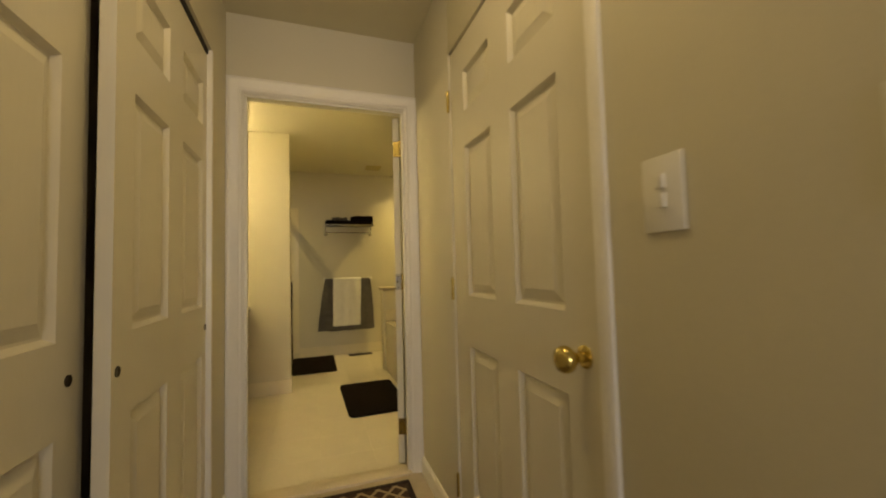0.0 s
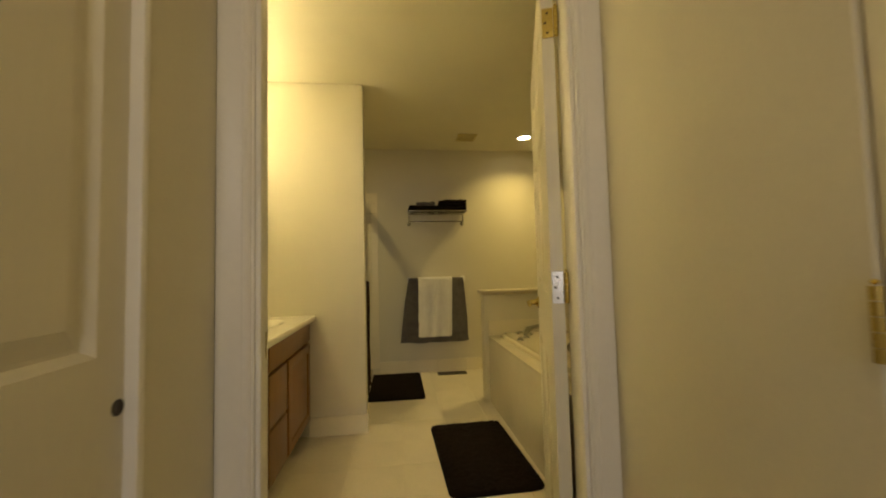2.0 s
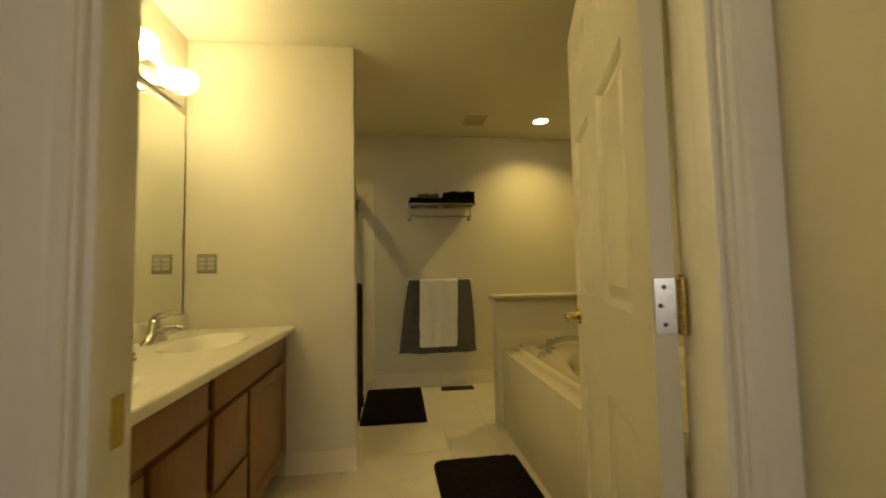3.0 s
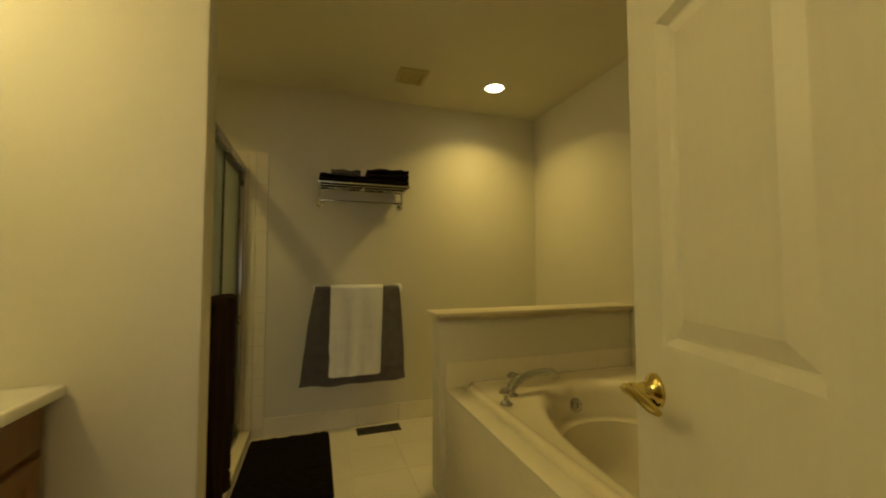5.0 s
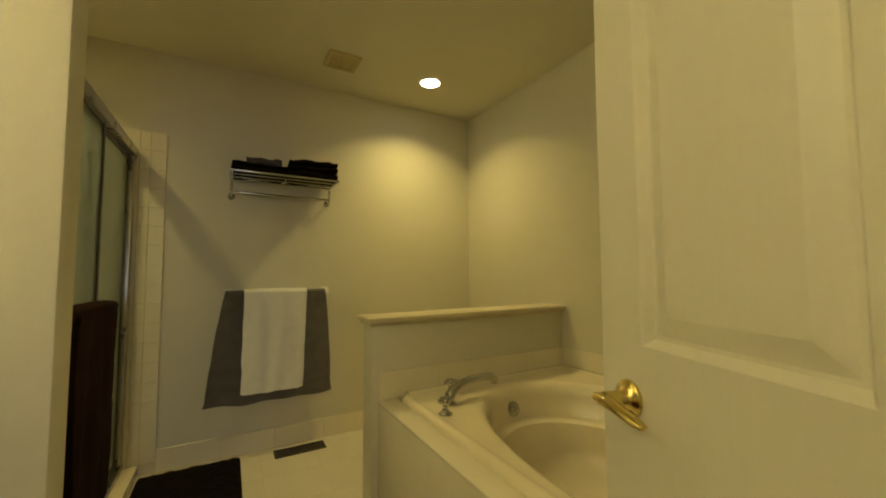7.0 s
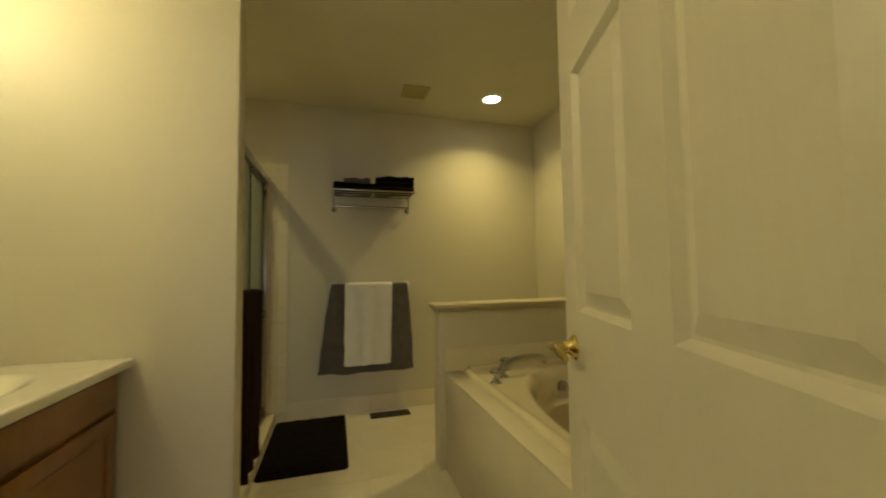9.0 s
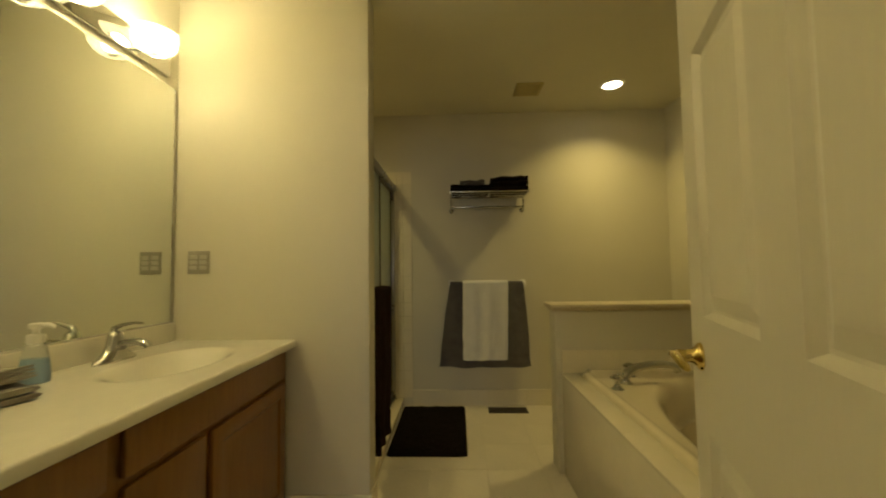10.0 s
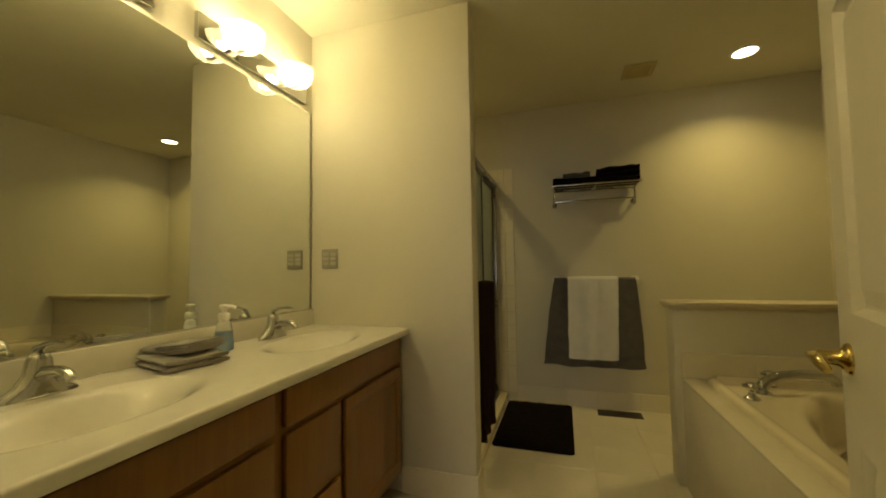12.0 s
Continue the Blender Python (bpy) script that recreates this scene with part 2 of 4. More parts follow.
def add_cloth(bm, w0, w1, z0, z1, y, th, seed, fold=0.012, nx=36, nz=40, skew=0.0, flare=1.0, hems=(), corner=0.008):
    """A hanging sheet from z1 (width w1) down to z0 (width w0) about x = 0, wavy, closed all round. hems: heights of woven bands."""
    front, back = [], []
    for k in range(nz + 1):
        f = k / nz
        z = z1 + (z0 - z1) * f
        w = w1 + (w0 - w1) * f ** flare
        fr, bk = [], []
        for i in range(nx + 1):
            u = i / nx - 0.5
            drape = 0.35 * fold * math.sin(u * 17 + seed * 2 + 0.8 * f) * f ** 1.5
            wob = noise.noise(Vector((u * 5 + seed, f * 1.2, seed))) * fold * (0.25 + f) + drape + 0.003 * noise.noise(Vector((u * 22, f * 22, seed)))
            side = abs(2 * u)
            thick = th * (1.0 + 0.6 * max(0.0, side - 0.9) * 10 * 0.5)
            if any(abs(z - h) < 0.012 for h in hems):
                thick -= th * 0.45
            dz = 0.012 * noise.noise(Vector((u * 4, 3.1, seed))) * f + corner * max(0.0, side - 0.86) / 0.14 * f ** 8
            x = u * w + skew * f + (0.012 * noise.noise(Vector((f * 4, math.copysign(2, u), seed + 7))) * side + 0.004 * noise.noise(Vector((f * 11, u * 2, seed + 3)))) * f
            fr.append(bm.verts.new((x, y - thick / 2 + wob, z + dz)))
            bk.append(bm.verts.new((x, y + thick / 2 + wob, z + dz)))
        front.append(fr)
        back.append(bk)
    for g in (front, back):
        for k in range(nz):
            for i in range(nx):
                bm.faces.new((g[k][i], g[k][i + 1], g[k + 1][i + 1], g[k + 1][i]))
    for k in range(nz):
        for i in (0, nx):
            bm.faces.new((front[k][i], front[k + 1][i], back[k + 1][i], back[k][i]))
    for i in range(nx):
        for k in (0, nz):
            bm.faces.new((front[k][i], front[k][i + 1], back[k][i + 1], back[k][i]))


def add_fold(bm, w, d, h, m, seed, layers=3, lump=0.006):
    """A folded towel: stacked soft layers joined by a rounded fold at the front."""
    lh = h / layers
    for k in range(layers):
        nx, ns = 16, 14
        rows = []
        for i in range(nx + 1):
            u = i / nx - 0.5
            ring = []
            for s in range(ns):
                a = 2 * math.pi * s / ns
                cy, cz = math.cos(a), math.sin(a)
                yy = math.copysign(abs(cy) ** 0.35, cy) * d / 2
                zz = math.copysign(abs(cz) ** 0.7, cz) * lh * 0.52
                wob = noise.noise(Vector((u * 4 + seed, yy * 9, k + seed)))
                end = 1 - 0.25 * max(0, abs(u) * 2 - 0.85) / 0.15
                ring.append(bm.verts.new(m @ Vector((u * w * (1 + 0.02 * wob), yy * (1 + 0.05 * wob) * (1 - 0.03 * k), lh * (k + 0.5) + zz * end + lump * wob + lump * 0.6 * noise.noise(Vector((u * 11, yy * 24, seed + k)))))))
            rows.append(ring)
        for a, b in zip(rows, rows[1:]):
            for s in range(ns):
                bm.faces.new((a[s], a[(s + 1) % ns], b[(s + 1) % ns], b[s]))
        bm.faces.new(rows[0])
        bm.faces.new(rows[-1])


def structure(ob, label=""):
    return tagged(ob, label, kind="structure")


# ---- hall ----
H, DH = 2.40, 1.995          # ceiling, door opening
YD, YB = 1.655, 1.745        # the two faces of the wall with the bathroom door
XL, XR = -0.480, 0.478       # hall side walls
DL, DR = -0.400, 0.410      # bathroom door opening

structure(boxes("floor_hall", [(-1.4, 1.0, -0.9, 1.69, -0.12, 0.0)], CARPET), "beige short-pile carpet in the hall")
structure(boxes("ceiling_hall", [(-1.4, 1.0, -1.0, YB, H, H + 0.1)], CEIL), "cream painted hall ceiling")
CY0, CY1, CZ = -0.30, 1.385, 2.05    # closet opening
structure(boxes("wall_hall_left", [(XL - 0.11, XL, CY1, YD, 0, H), (XL - 0.11, XL, CY0, CY1, CZ, H), (XL - 0.11, XL, -1.0, CY0, 0, H)], WALL), "cream painted wall round the closet")
structure(boxes("wall_closet", [(-1.32, -1.22, -0.6, YD, 0, H), (-1.22, XL - 0.11, -0.6, -0.5, 0, H)], WALL), "closet inner walls")
RY0, RY1, RZ = 0.238, 1.096, 2.020   # side door opening
structure(boxes("wall_hall_right", [(XR, XR + 0.11, RY1, YD, 0, H), (XR, XR + 0.11, RY0, RY1, RZ, H), (XR, XR + 0.11, -1.0, RY0, 0, H)], WALL, bevel=0.006), "cream painted hall wall with a light switch")
structure(boxes("wall_side_closet", [(XR + 0.5, XR + 0.6, -0.2, YD, 0, H)], WALL), "inner wall behind the side door")
structure(boxes("wall_door", [(-1.32, DL - 0.02, YD, YB, 0, H), (DR + 0.02, 2.0, YD, YB, 0, H), (DL - 0.02, DR + 0.02, YD, YB, DH + 0.02, H)], WALL), "cream painted wall with the bathroom doorway")


def jamb(parent):
    boxes("jamb", [(DL - 0.02, DL, YD - 0.004, YB + 0.004, 0, DH), (DR, DR + 0.02, YD - 0.004, YB + 0.004, 0, DH), (DL - 0.02, DR + 0.02, YD - 0.004, YB + 0.004, DH, DH + 0.02)], TRIM, parent, 0.002)
    ys = YB - 0.05
    boxes("stop", [(DL, DL + 0.012, ys - 0.035, ys, 0, DH - 0.012), (DR - 0.012, DR, ys - 0.035, ys, 0, DH - 0.012), (DL, DR, ys - 0.035, ys, DH - 0.012, DH)], TRIM, parent, 0.003)
    boxes("strike_plate", [(DL, DL + 0.0018, YB - 0.044, YB - 0.012, 0.875, 0.940)], BRASS, parent, 0.0006, 1)


# casing profile: (across from the opening, out of the wall)
CASE = [(0.006, 0), (0.006, 0.008), (0.012, 0.012), (0.022, 0.012), (0.028, 0.016), (0.055, 0.019), (0.062, 0.022), (0.070, 0.022), (0.078, 0.018), (0.078, 0)]


def casing(parent, y, out):
    bm = bmesh.new()
    o = Vector((0, out, 0))
    d = 1.0
    path = [((DL, y, 0), (-1, 0, 0), o), ((DL, y, DH), (-d, 0, d), o), ((DR, y, DH), (d, 0, d), o), ((DR, y, 0), (1, 0, 0), o)]
    add_sweep(bm, CASE, path)
    finish("casing", bm, TRIM, parent, 30)


frame_root = root("door_frame_1", pose(0, 0, 0), "white painted moulded casing round the bathroom doorway", "door frame", kind="structure")
jamb(frame_root)
casing(frame_root, YD, -1)
casing(frame_root, YB, 1)
bm = bmesh.new()
add_box(bm, DL - 0.004, DR + 0.004, YD - 0.02, YB - 0.01, -0.01, 0.012, 0.004)
structure(finish("threshold", bm, material("threshold_marble", (0.62, 0.54, 0.42), 0.35, vary=0.1), None, 40), "pale stone threshold under the bathroom door")

# base of the hall walls
bm = bmesh.new()
BASE = [(0, 0), (0.012, 0), (0.012, 0.07), (0.006, 0.085), (0, 0.088)]
Z = (0, 0, 1)
add_sweep(bm, BASE, [((XR, RY1 + 0.002, 0), (-1, 0, 0), Z), ((XR, YD - 0.024, 0), (-1, 0, 0), Z)])
add_sweep(bm, BASE, [((XR, -0.9, 0), (-1, 0, 0), Z), ((XR, RY0 - 0.002, 0), (-1, 0, 0), Z)])
add_sweep(bm, BASE, [((XL, CY1 + 0.02, 0), (1, 0, 0), Z), ((XL, YD - 0.024, 0), (1, 0, 0), Z)])
structure(finish("baseboard", bm, TRIM), "white painted hall baseboard")


def hinge(parent, x, y, z, mat):
    """A butt hinge's knuckles with their pin at (x, y)."""
    bm = bmesh.new()
    for k in range(5):
        add_lathe(bm, [(0.0065, -0.044 + k * 0.0178), (0.0065, -0.044 + k * 0.0178 + 0.0165)], Matrix.Translation((x, y, z)), 12)
    add_lathe(bm, [(0.002, 0.045), (0.005, 0.048), (0.002, 0.052)], Matrix.Translation((x, y, z)), 10)
    finish("hinge", bm, mat, parent, 40)


def side_door():
    w, h = RY1 - RY0 - 0.008, RZ - 0.018
    r = root("door_1", pose(XR + 0.010, RY0 + 0.004, 0.012, 0, 0, 90), "closed cream six-panel door with brass knob and hinges", "door", kind="structure")
    c = ((0.120, 0.352), (0.484, 0.714))
    slab = panel_slab("slab", w, h, 0.035, c, ((0.22, 0.785), (0.98, 1.565), (1.705, 1.870)), DOOR, r)
    slab.matrix_basis = pose(0, 0, 0) @ Matrix.Diagonal((1, -1, 1, 1))
    slab.data.flip_normals()
    bm = bmesh.new()
    m = pose(0.056, 0.0, 0.885, -90)
    add_lathe(bm, [(0.002, 0.0), (0.026, 0.0), (0.026, 0.0015), (0.024, 0.003), (0.012, 0.004), (0.011, 0.02), (0.012, 0.03), (0.022, 0.036), (0.029, 0.046), (0.030, 0.056), (0.025, 0.066), (0.012, 0.071), (0.001, 0.072)], m, 32, False)
    finish("knob", bm, BRASS, r, 60)
    for z in (0.20, 1.00, 1.80):
        hinge(r, w + 0.001, 0.014, z, BRASS)
    return r


side_door()


def closet_door(y0, x, w, label):
    r = root("sliding_door", pose(x, y0, 0.012, 0, 0, 90), label, "door", "sliding closet doors")
    h = 2.012
    c = ((0.098, 0.336), (0.462, 0.702))
    panel_slab("slab", w, h, 0.032, c, ((0.20, 0.770), (0.96, 1.548), (1.69, 1.866)), DOOR, r)
    bm = bmesh.new()
    for px in (0.028, w - 0.055):
        add_lathe(bm, [(0.0005, 0.0004), (0.009, 0.0005), (0.0112, 0.0018), (0.0125, 0.0016), (0.0125, -0.0002)], pose(px, 0, 0.876, 90), 20, False)
    finish("finger_pull", bm, VENT, r, 50)
    return r


closet_door(0.622, -0.497, 0.80, "cream six-panel sliding closet door in front")
closet_door(-0.142, -0.562, 0.80, "cream six-panel sliding closet door behind the front one")
boxes_track = boxes("closet_track", [(-0.60, -0.492, CY0, CY1, CZ - 0.022, CZ)], DARK)
structure(boxes_track, "dark sliding door track under the closet header")
structure(boxes("trim_closet", [(XL - 0.05, XL + 0.004, CY1 - 0.004, CY1 + 0.014, 0, CZ)], TRIM, bevel=0.004), "white corner trim of the closet opening")
structure(boxes("trim_side_door", [(XR - 0.008, XR + 0.03, RY0 - 0.044, RY0 - 0.001, 0, RZ)], TRIM, bevel=0.006), "white rounded corner trim beside the side door")


def switch_plate(y):
    r = root("light_switch", pose(XR, y, 1.216, 0, 0, -90), "white light switch plate on the hall wall", "light switch", "hall switches")
    boxes("plate", [(-0.039, 0.039, -0.007, 0, -0.064, 0.064)], PLASTIC, r, 0.003)
    for z in (0.020, -0.012):
        bm = bmesh.new()
        add_box(bm, -0.008, 0.008, -0.013, -0.005, z - 0.012, z + 0.012, 0.002)
        finish("toggle", bm, PLASTIC, r, 40)


switch_plate(0.068)
switch_plate(-0.232)


def hall_rug():
    r = root("runner_rug", pose(0, 0, 0), "dark brown runner rug with pale trellis pattern on carpet", "rug")
    x0, x1, y0, y1 = -0.37, 0.378, -0.7, 1.575
    boxes("field", [(x0 + 0.03, x1 - 0.03, y0 + 0.03, y1 - 0.03, 0.0005, 0.010)], RUGF, r)
    boxes("border", [(x0, x1, y1 - 0.03, y1, 0.0005, 0.012), (x0, x1, y0, y0 + 0.03, 0.0005, 0.012), (x0, x0 + 0.03, y0 + 0.03, y1 - 0.03, 0.0005, 0.012), (x1 - 0.03, x1, y0 + 0.03, y1 - 0.03, 0.0005, 0.012)], RUGB, r, 0.003)


hall_rug()


def dome_lamp(x, y):
    r = root("ceiling_light", pose(x, y, H), "lit flush dome light on the hall ceiling", "ceiling lamp")
    bm = bmesh.new()
    add_lathe(bm, [(0.15, -0.0005), (0.15, -0.018), (0.135, -0.024), (0.13, -0.0005)], Matrix(), 36, False)
    finish("rim", bm, BRASS, r, 50)
    bm = bmesh.new()
    add_lathe(bm, [(0.130, -0.020), (0.122, -0.045), (0.095, -0.072), (0.05, -0.088), (0.001, -0.092)], Matrix(), 24, False)
    finish("dome", bm, glow("dome_glow", (1.0, 0.76, 0.38), 18.0), r, 60)


dome_lamp(0.0, 0.30)

# the bedroom behind the start, closed, with the window that lights the hall
structure(boxes("floor_bedroom", [(-2.6, 2.6, -4.6, -0.9, -0.12, 0.0)], CARPET), "beige carpet of the bedroom")
structure(boxes("ceiling_bedroom", [(-2.6, 2.6, -4.6, -1.0, H, H + 0.1)], CEIL), "painted bedroom ceiling")
structure(boxes("wall_bedroom", [(-2.6, -2.5, -4.6, -0.9, 0, H), (2.5, 2.6, -4.6, -0.9, 0, H), (-2.5, XL - 0.11, -1.0, -0.9, 0, H), (XR + 0.11, 2.5, -1.0, -0.9, 0, H),
                                (-2.5, -0.9, -4.6, -4.5, 0, H), (0.9, 2.5, -4.6, -4.5, 0, H), (-0.9, 0.9, -4.6, -4.5, 0, 0.9), (-0.9, 0.9, -4.6, -4.5, 2.1, H)], WALL), "cream painted bedroom walls with a window")

# ---- bathroom shell ----
X0, X1, Y1 = -1.19, 1.835, 4.807
PX, PY = -0.288, 3.374       # partition end and face
structure(boxes("wall_bath_left", [(X0 - 0.12, X0, YB, Y1 + 0.12, 0, H)], WALL), "cream painted wall behind the vanity mirror")
structure(boxes("wall_bath_right", [(X1, X1 + 0.12, YB, Y1 + 0.12, 0, H)], WALL), "cream painted wall beside the tub")
structure(boxes("wall_bath_back", [(X0, X1, Y1, Y1 + 0.12, 0, H)], WALL), "cream painted back wall with towel rack and bar")
structure(boxes("partition", [(X0, PX, PY, PY + 0.115, 0, H)], WALL, bevel=0.004), "cream painted wall end between vanity and shower")
structure(boxes("ceiling_bath", [(X0 - 0.12, X1 + 0.12, YB, Y1 + 0.12, H, H + 0.1)], CEIL), "cream painted bathroom ceiling")
floor_bath = structure(boxes("floor_bath", [(X0 - 0.05, X1 + 0.05, 1.745, Y1 + 0.05, -0.12, -0.003)], GROUT), "pale square floor tiles with fine joints")

# tiled skirting of the bathroom
sk = bmesh.new()


def skirt(xa, ya, xb, yb, out):
    """Base tiles along a wall, one block each."""
    a, b = Vector((xa, ya, 0)), Vector((xb, yb, 0))
    n = max(1, round((b - a).length / 0.305))
    o = Vector((*out, 0)) * 0.009
    for i in range(n):
        p, q = a.lerp(b, i / n), a.lerp(b, (i + 1) / n)
        g = (q - p).normalized() * 0.0005
        p, q = p + g, q - g
        c = [p, q, q + o, p + o]
        add_box(sk, min(v.x for v in c), max(v.x for v in c), min(v.y for v in c), max(v.y for v in c), 0, 0.125, 0.0008, 1)


skirt(-0.66, PY, PX + 0.009, PY, (0, -1))
skirt(PX, PY, PX, PY + 0.115, (1, 0))
skirt(-0.26, Y1, 1.86, Y1, (0, -1))
structure(finish("baseboard_tile", sk, WTILE), "pale glazed tile skirting in the bathroom")

# pony wall at the head of the tub
TX, TY, TZ = 0.668, 3.790, 0.532
pony = root("half_wall", pose(0, 0, 0), "cream half wall with wooden cap at the tub's head", "half wall", kind="structure")
boxes("wall", [(TX - 0.03, X1, TY, TY + 0.12, 0, 0.870)], WALL, pony, 0.003)
bm = bmesh.new()
add_box(bm, TX - 0.055, X1 - 0.001, TY - 0.035, TY + 0.15, 0.880, 0.903, 0.005)
add_box(bm, TX - 0.045, X1 - 0.001, TY - 0.016, TY + 0.136, 0.866, 0.880, 0.004)
finish("cap", bm, CAPW, pony, 40)


# ---- bathroom door ----
def bath_door():
    w, h = 0.858, 1.975
    a = math.degrees(math.atan2(2.581 - 1.757, 0.640 - 0.366))
    r = root("door_2", pose(0.366, 1.757, 0.012, 0, 0, a), "open cream six-panel door with brass lever handle", "door", kind="structure")
    c = ((0.118, 0.380), (0.495, 0.762))
    slab = panel_slab("slab", w, h, 0.035, c, ((0.20, 0.755), (0.988, 1.54), (1.67, 1.85)), DOOR, r)
    slab.matrix_basis = Matrix.Diagonal((1, -1, 1, 1))
    slab.data.flip_normals()
    for side in (1, -1):
        y = 0.0 if side > 0 else -0.035
        bm = bmesh.new()
        add_lathe(bm, [(0.002, 0), (0.029, 0), (0.029, 0.003), (0.026, 0.007), (0.021, 0.009), (0.019, 0.012), (0.015, 0.016), (0.0125, 0.03), (0.013, 0.044), (0.006, 0.047), (0.001, 0.047)], pose(w - 0.066, y, 0.902, -90 * side), 32, False)
        s = side
        add_tube(bm, [(w - 0.050, y + s * 0.045, 0.902), (w - 0.066, y + s * 0.048, 0.904), (w - 0.09, y + s * 0.049, 0.904), (w - 0.112, y + s * 0.048, 0.900), (w - 0.136, y + s * 0.045, 0.895), (w - 0.150, y + s * 0.044, 0.893)],
                 [0.010, 0.0125, 0.011, 0.010, 0.0095, 0.006], 14, 0.75)
        finish("lever_handle", bm, BRASS, r, 60)
    boxes("latch_plate", [(w, w + 0.0015, -0.030, -0.005, 0.856, 0.916)], BRASS, r)
    for z in (0.20, 1.015, 1.79):
        bm = bmesh.new()
        add_box(bm, -0.0022, -0.0002, -0.034, -0.002, z - 0.045, z + 0.045, 0.0006, 1)
        finish("hinge_leaf", bm, STEEL if z == 1.015 else BRASS, r)
        bm = bmesh.new()
        for dz in (-0.03, 0.0, 0.03):
            add_lathe(bm, [(0.0001, 0.0), (0.0038, 0.0), (0.003, 0.0012), (0.0001, 0.0014)], pose(-0.0022, -0.017 + 0.006 * (dz == 0), z + dz, 0, -90), 10, False)
        finish("screw", bm, VENT, r, 40)
        hinge(r, -0.006, -0.041, z, BRASS)


bath_door()


# ---- vanity ----
VX, VY0, VY1 = -0.665, YB + 0.024, PY - 0.002
vanity = root("vanity", pose(0, 0, 0), "brown wooden double vanity with cream moulded top", "vanity cabinet")
boxes("body", [(X0 + 0.001, VX, VY0, VY1, 0.10, 0.112), (X0 + 0.001, X0 + 0.02, VY0, VY1, 0.112, 0.760), (VX - 0.02, VX, VY0, VY1, 0.112, 0.762), (X0 + 0.02, VX - 0.02, VY0, VY0 + 0.018, 0.112, 0.760), (X0 + 0.02, VX - 0.02, VY1 - 0.018, VY1, 0.112, 0.760)], OAK, vanity)
boxes("toe_kick", [(X0 + 0.001, VX - 0.07, VY0, VY1, 0.0, 0.10)], OAK, vanity)


def front_panel(name, y0, y1, z0, z1, raised):
    """A cabinet front proud of the body; raised: with a frame and a lifted field."""
    bm = bmesh.new()
    x = VX + 0.001
    add_box(bm, x, x + 0.018, y0, y1, z0, z1, 0.006, 2)
    if raised:
        fs = [f for f in bm.faces if f.normal.x > 0.99 and f.calc_area() > 0.4 * (y1 - y0) * (z1 - z0)]
        for ins, d in ((0.045, 0.0), (0.008, -0.007), (0.006, 0.0), (0.022, 0.005)):
            if fs:
                bmesh.ops.inset_region(bm, faces=fs, thickness=ins, depth=d, use_even_offset=True)
    return finish(name, bm, OAK, vanity, 35)


for a, b in ((2.535, VY1 - 0.035), (VY0 + 0.02, 2.49)):
    front_panel("drawer_front", a, b, 0.640, 0.752, False)
for a, b in ((2.535, 2.815), (2.215, 2.49)):
    front_panel("drawer_front", a, b, 0.380, 0.620, False)
    front_panel("drawer_front", a, b, 0.125, 0.365, False)
for a, b in ((2.845, VY1 - 0.035), (VY0 + 0.02, 2.19)):
    front_panel("door", a, b, 0.125, 0.620, True)

SINKS = ((-0.880, 2.980), (-0.880, 2.195))


def vanity_top():
    """The moulded top: one sheet with two oval bowls and rounded front edge."""
    bm = bmesh.new()
    nx, ny = 72, 150
    x0, x1, y0, y1 = X0 + 0.001, -0.624, VY0 - 0.02, PY - 0.001
    z1 = 0.797

    def height(x, y):
        z = z1
        for cx, cy in SINKS:
            q = (abs((x - cx) / 0.160) ** 2.2 + abs((y - cy) / 0.245) ** 2.2) ** (1 / 2.2)
            if q < 1:
                f = 1 - q
                f = min(1, f * 1.25)
                z -= 0.110 * (f * f * (3 - 2 * f))
        return z
    g = []
    for i in range(nx + 1):
        x = x0 + (x1 - x0) * i / nx
        row = []
        for k in range(ny + 1):
            y = y0 + (y1 - y0) * k / ny
            row.append(bm.verts.new((x, y, height(x, y))))
        g.append(row)
    for i in range(nx):
        for k in range(ny):
            bm.faces.new((g[i][k], g[i + 1][k], g[i + 1][k + 1], g[i][k + 1]))
    edge = [bm.verts.new((x1 + 0.006, v.co.y, z1 - 0.006)) for v in g[nx]]
    low = [bm.verts.new((x1 + 0.006, v.co.y, z1 - 0.030)) for v in g[nx]]
    under = [bm.verts.new((VX + 0.0, v.co.y, z1 - 0.035)) for v in g[nx]]
    for a, b in ((g[nx], edge), (edge, low), (low, under)):
        for k in range(ny):
            bm.faces.new((a[k], a[k + 1], b[k + 1], b[k]))
    finish("top", bm, MARBLE, vanity, 50)
    boxes("backsplash", [(X0 + 0.0005, X0 + 0.019, y0, y1, z1 - 0.002, 0.882)], MARBLE, vanity, 0.004)
    for cx, cy in SINKS:
        bm = bmesh.new()
        add_lathe(bm, [(0.001, 0.003), (0.014, 0.003), (0.016, 0.0), (0.022, 0.002), (0.024, -0.002)], Matrix.Translation((cx, cy, z1 - 0.1085)), 24, False)
        finish("drain", bm, CHROME, vanity, 50)


vanity_top()


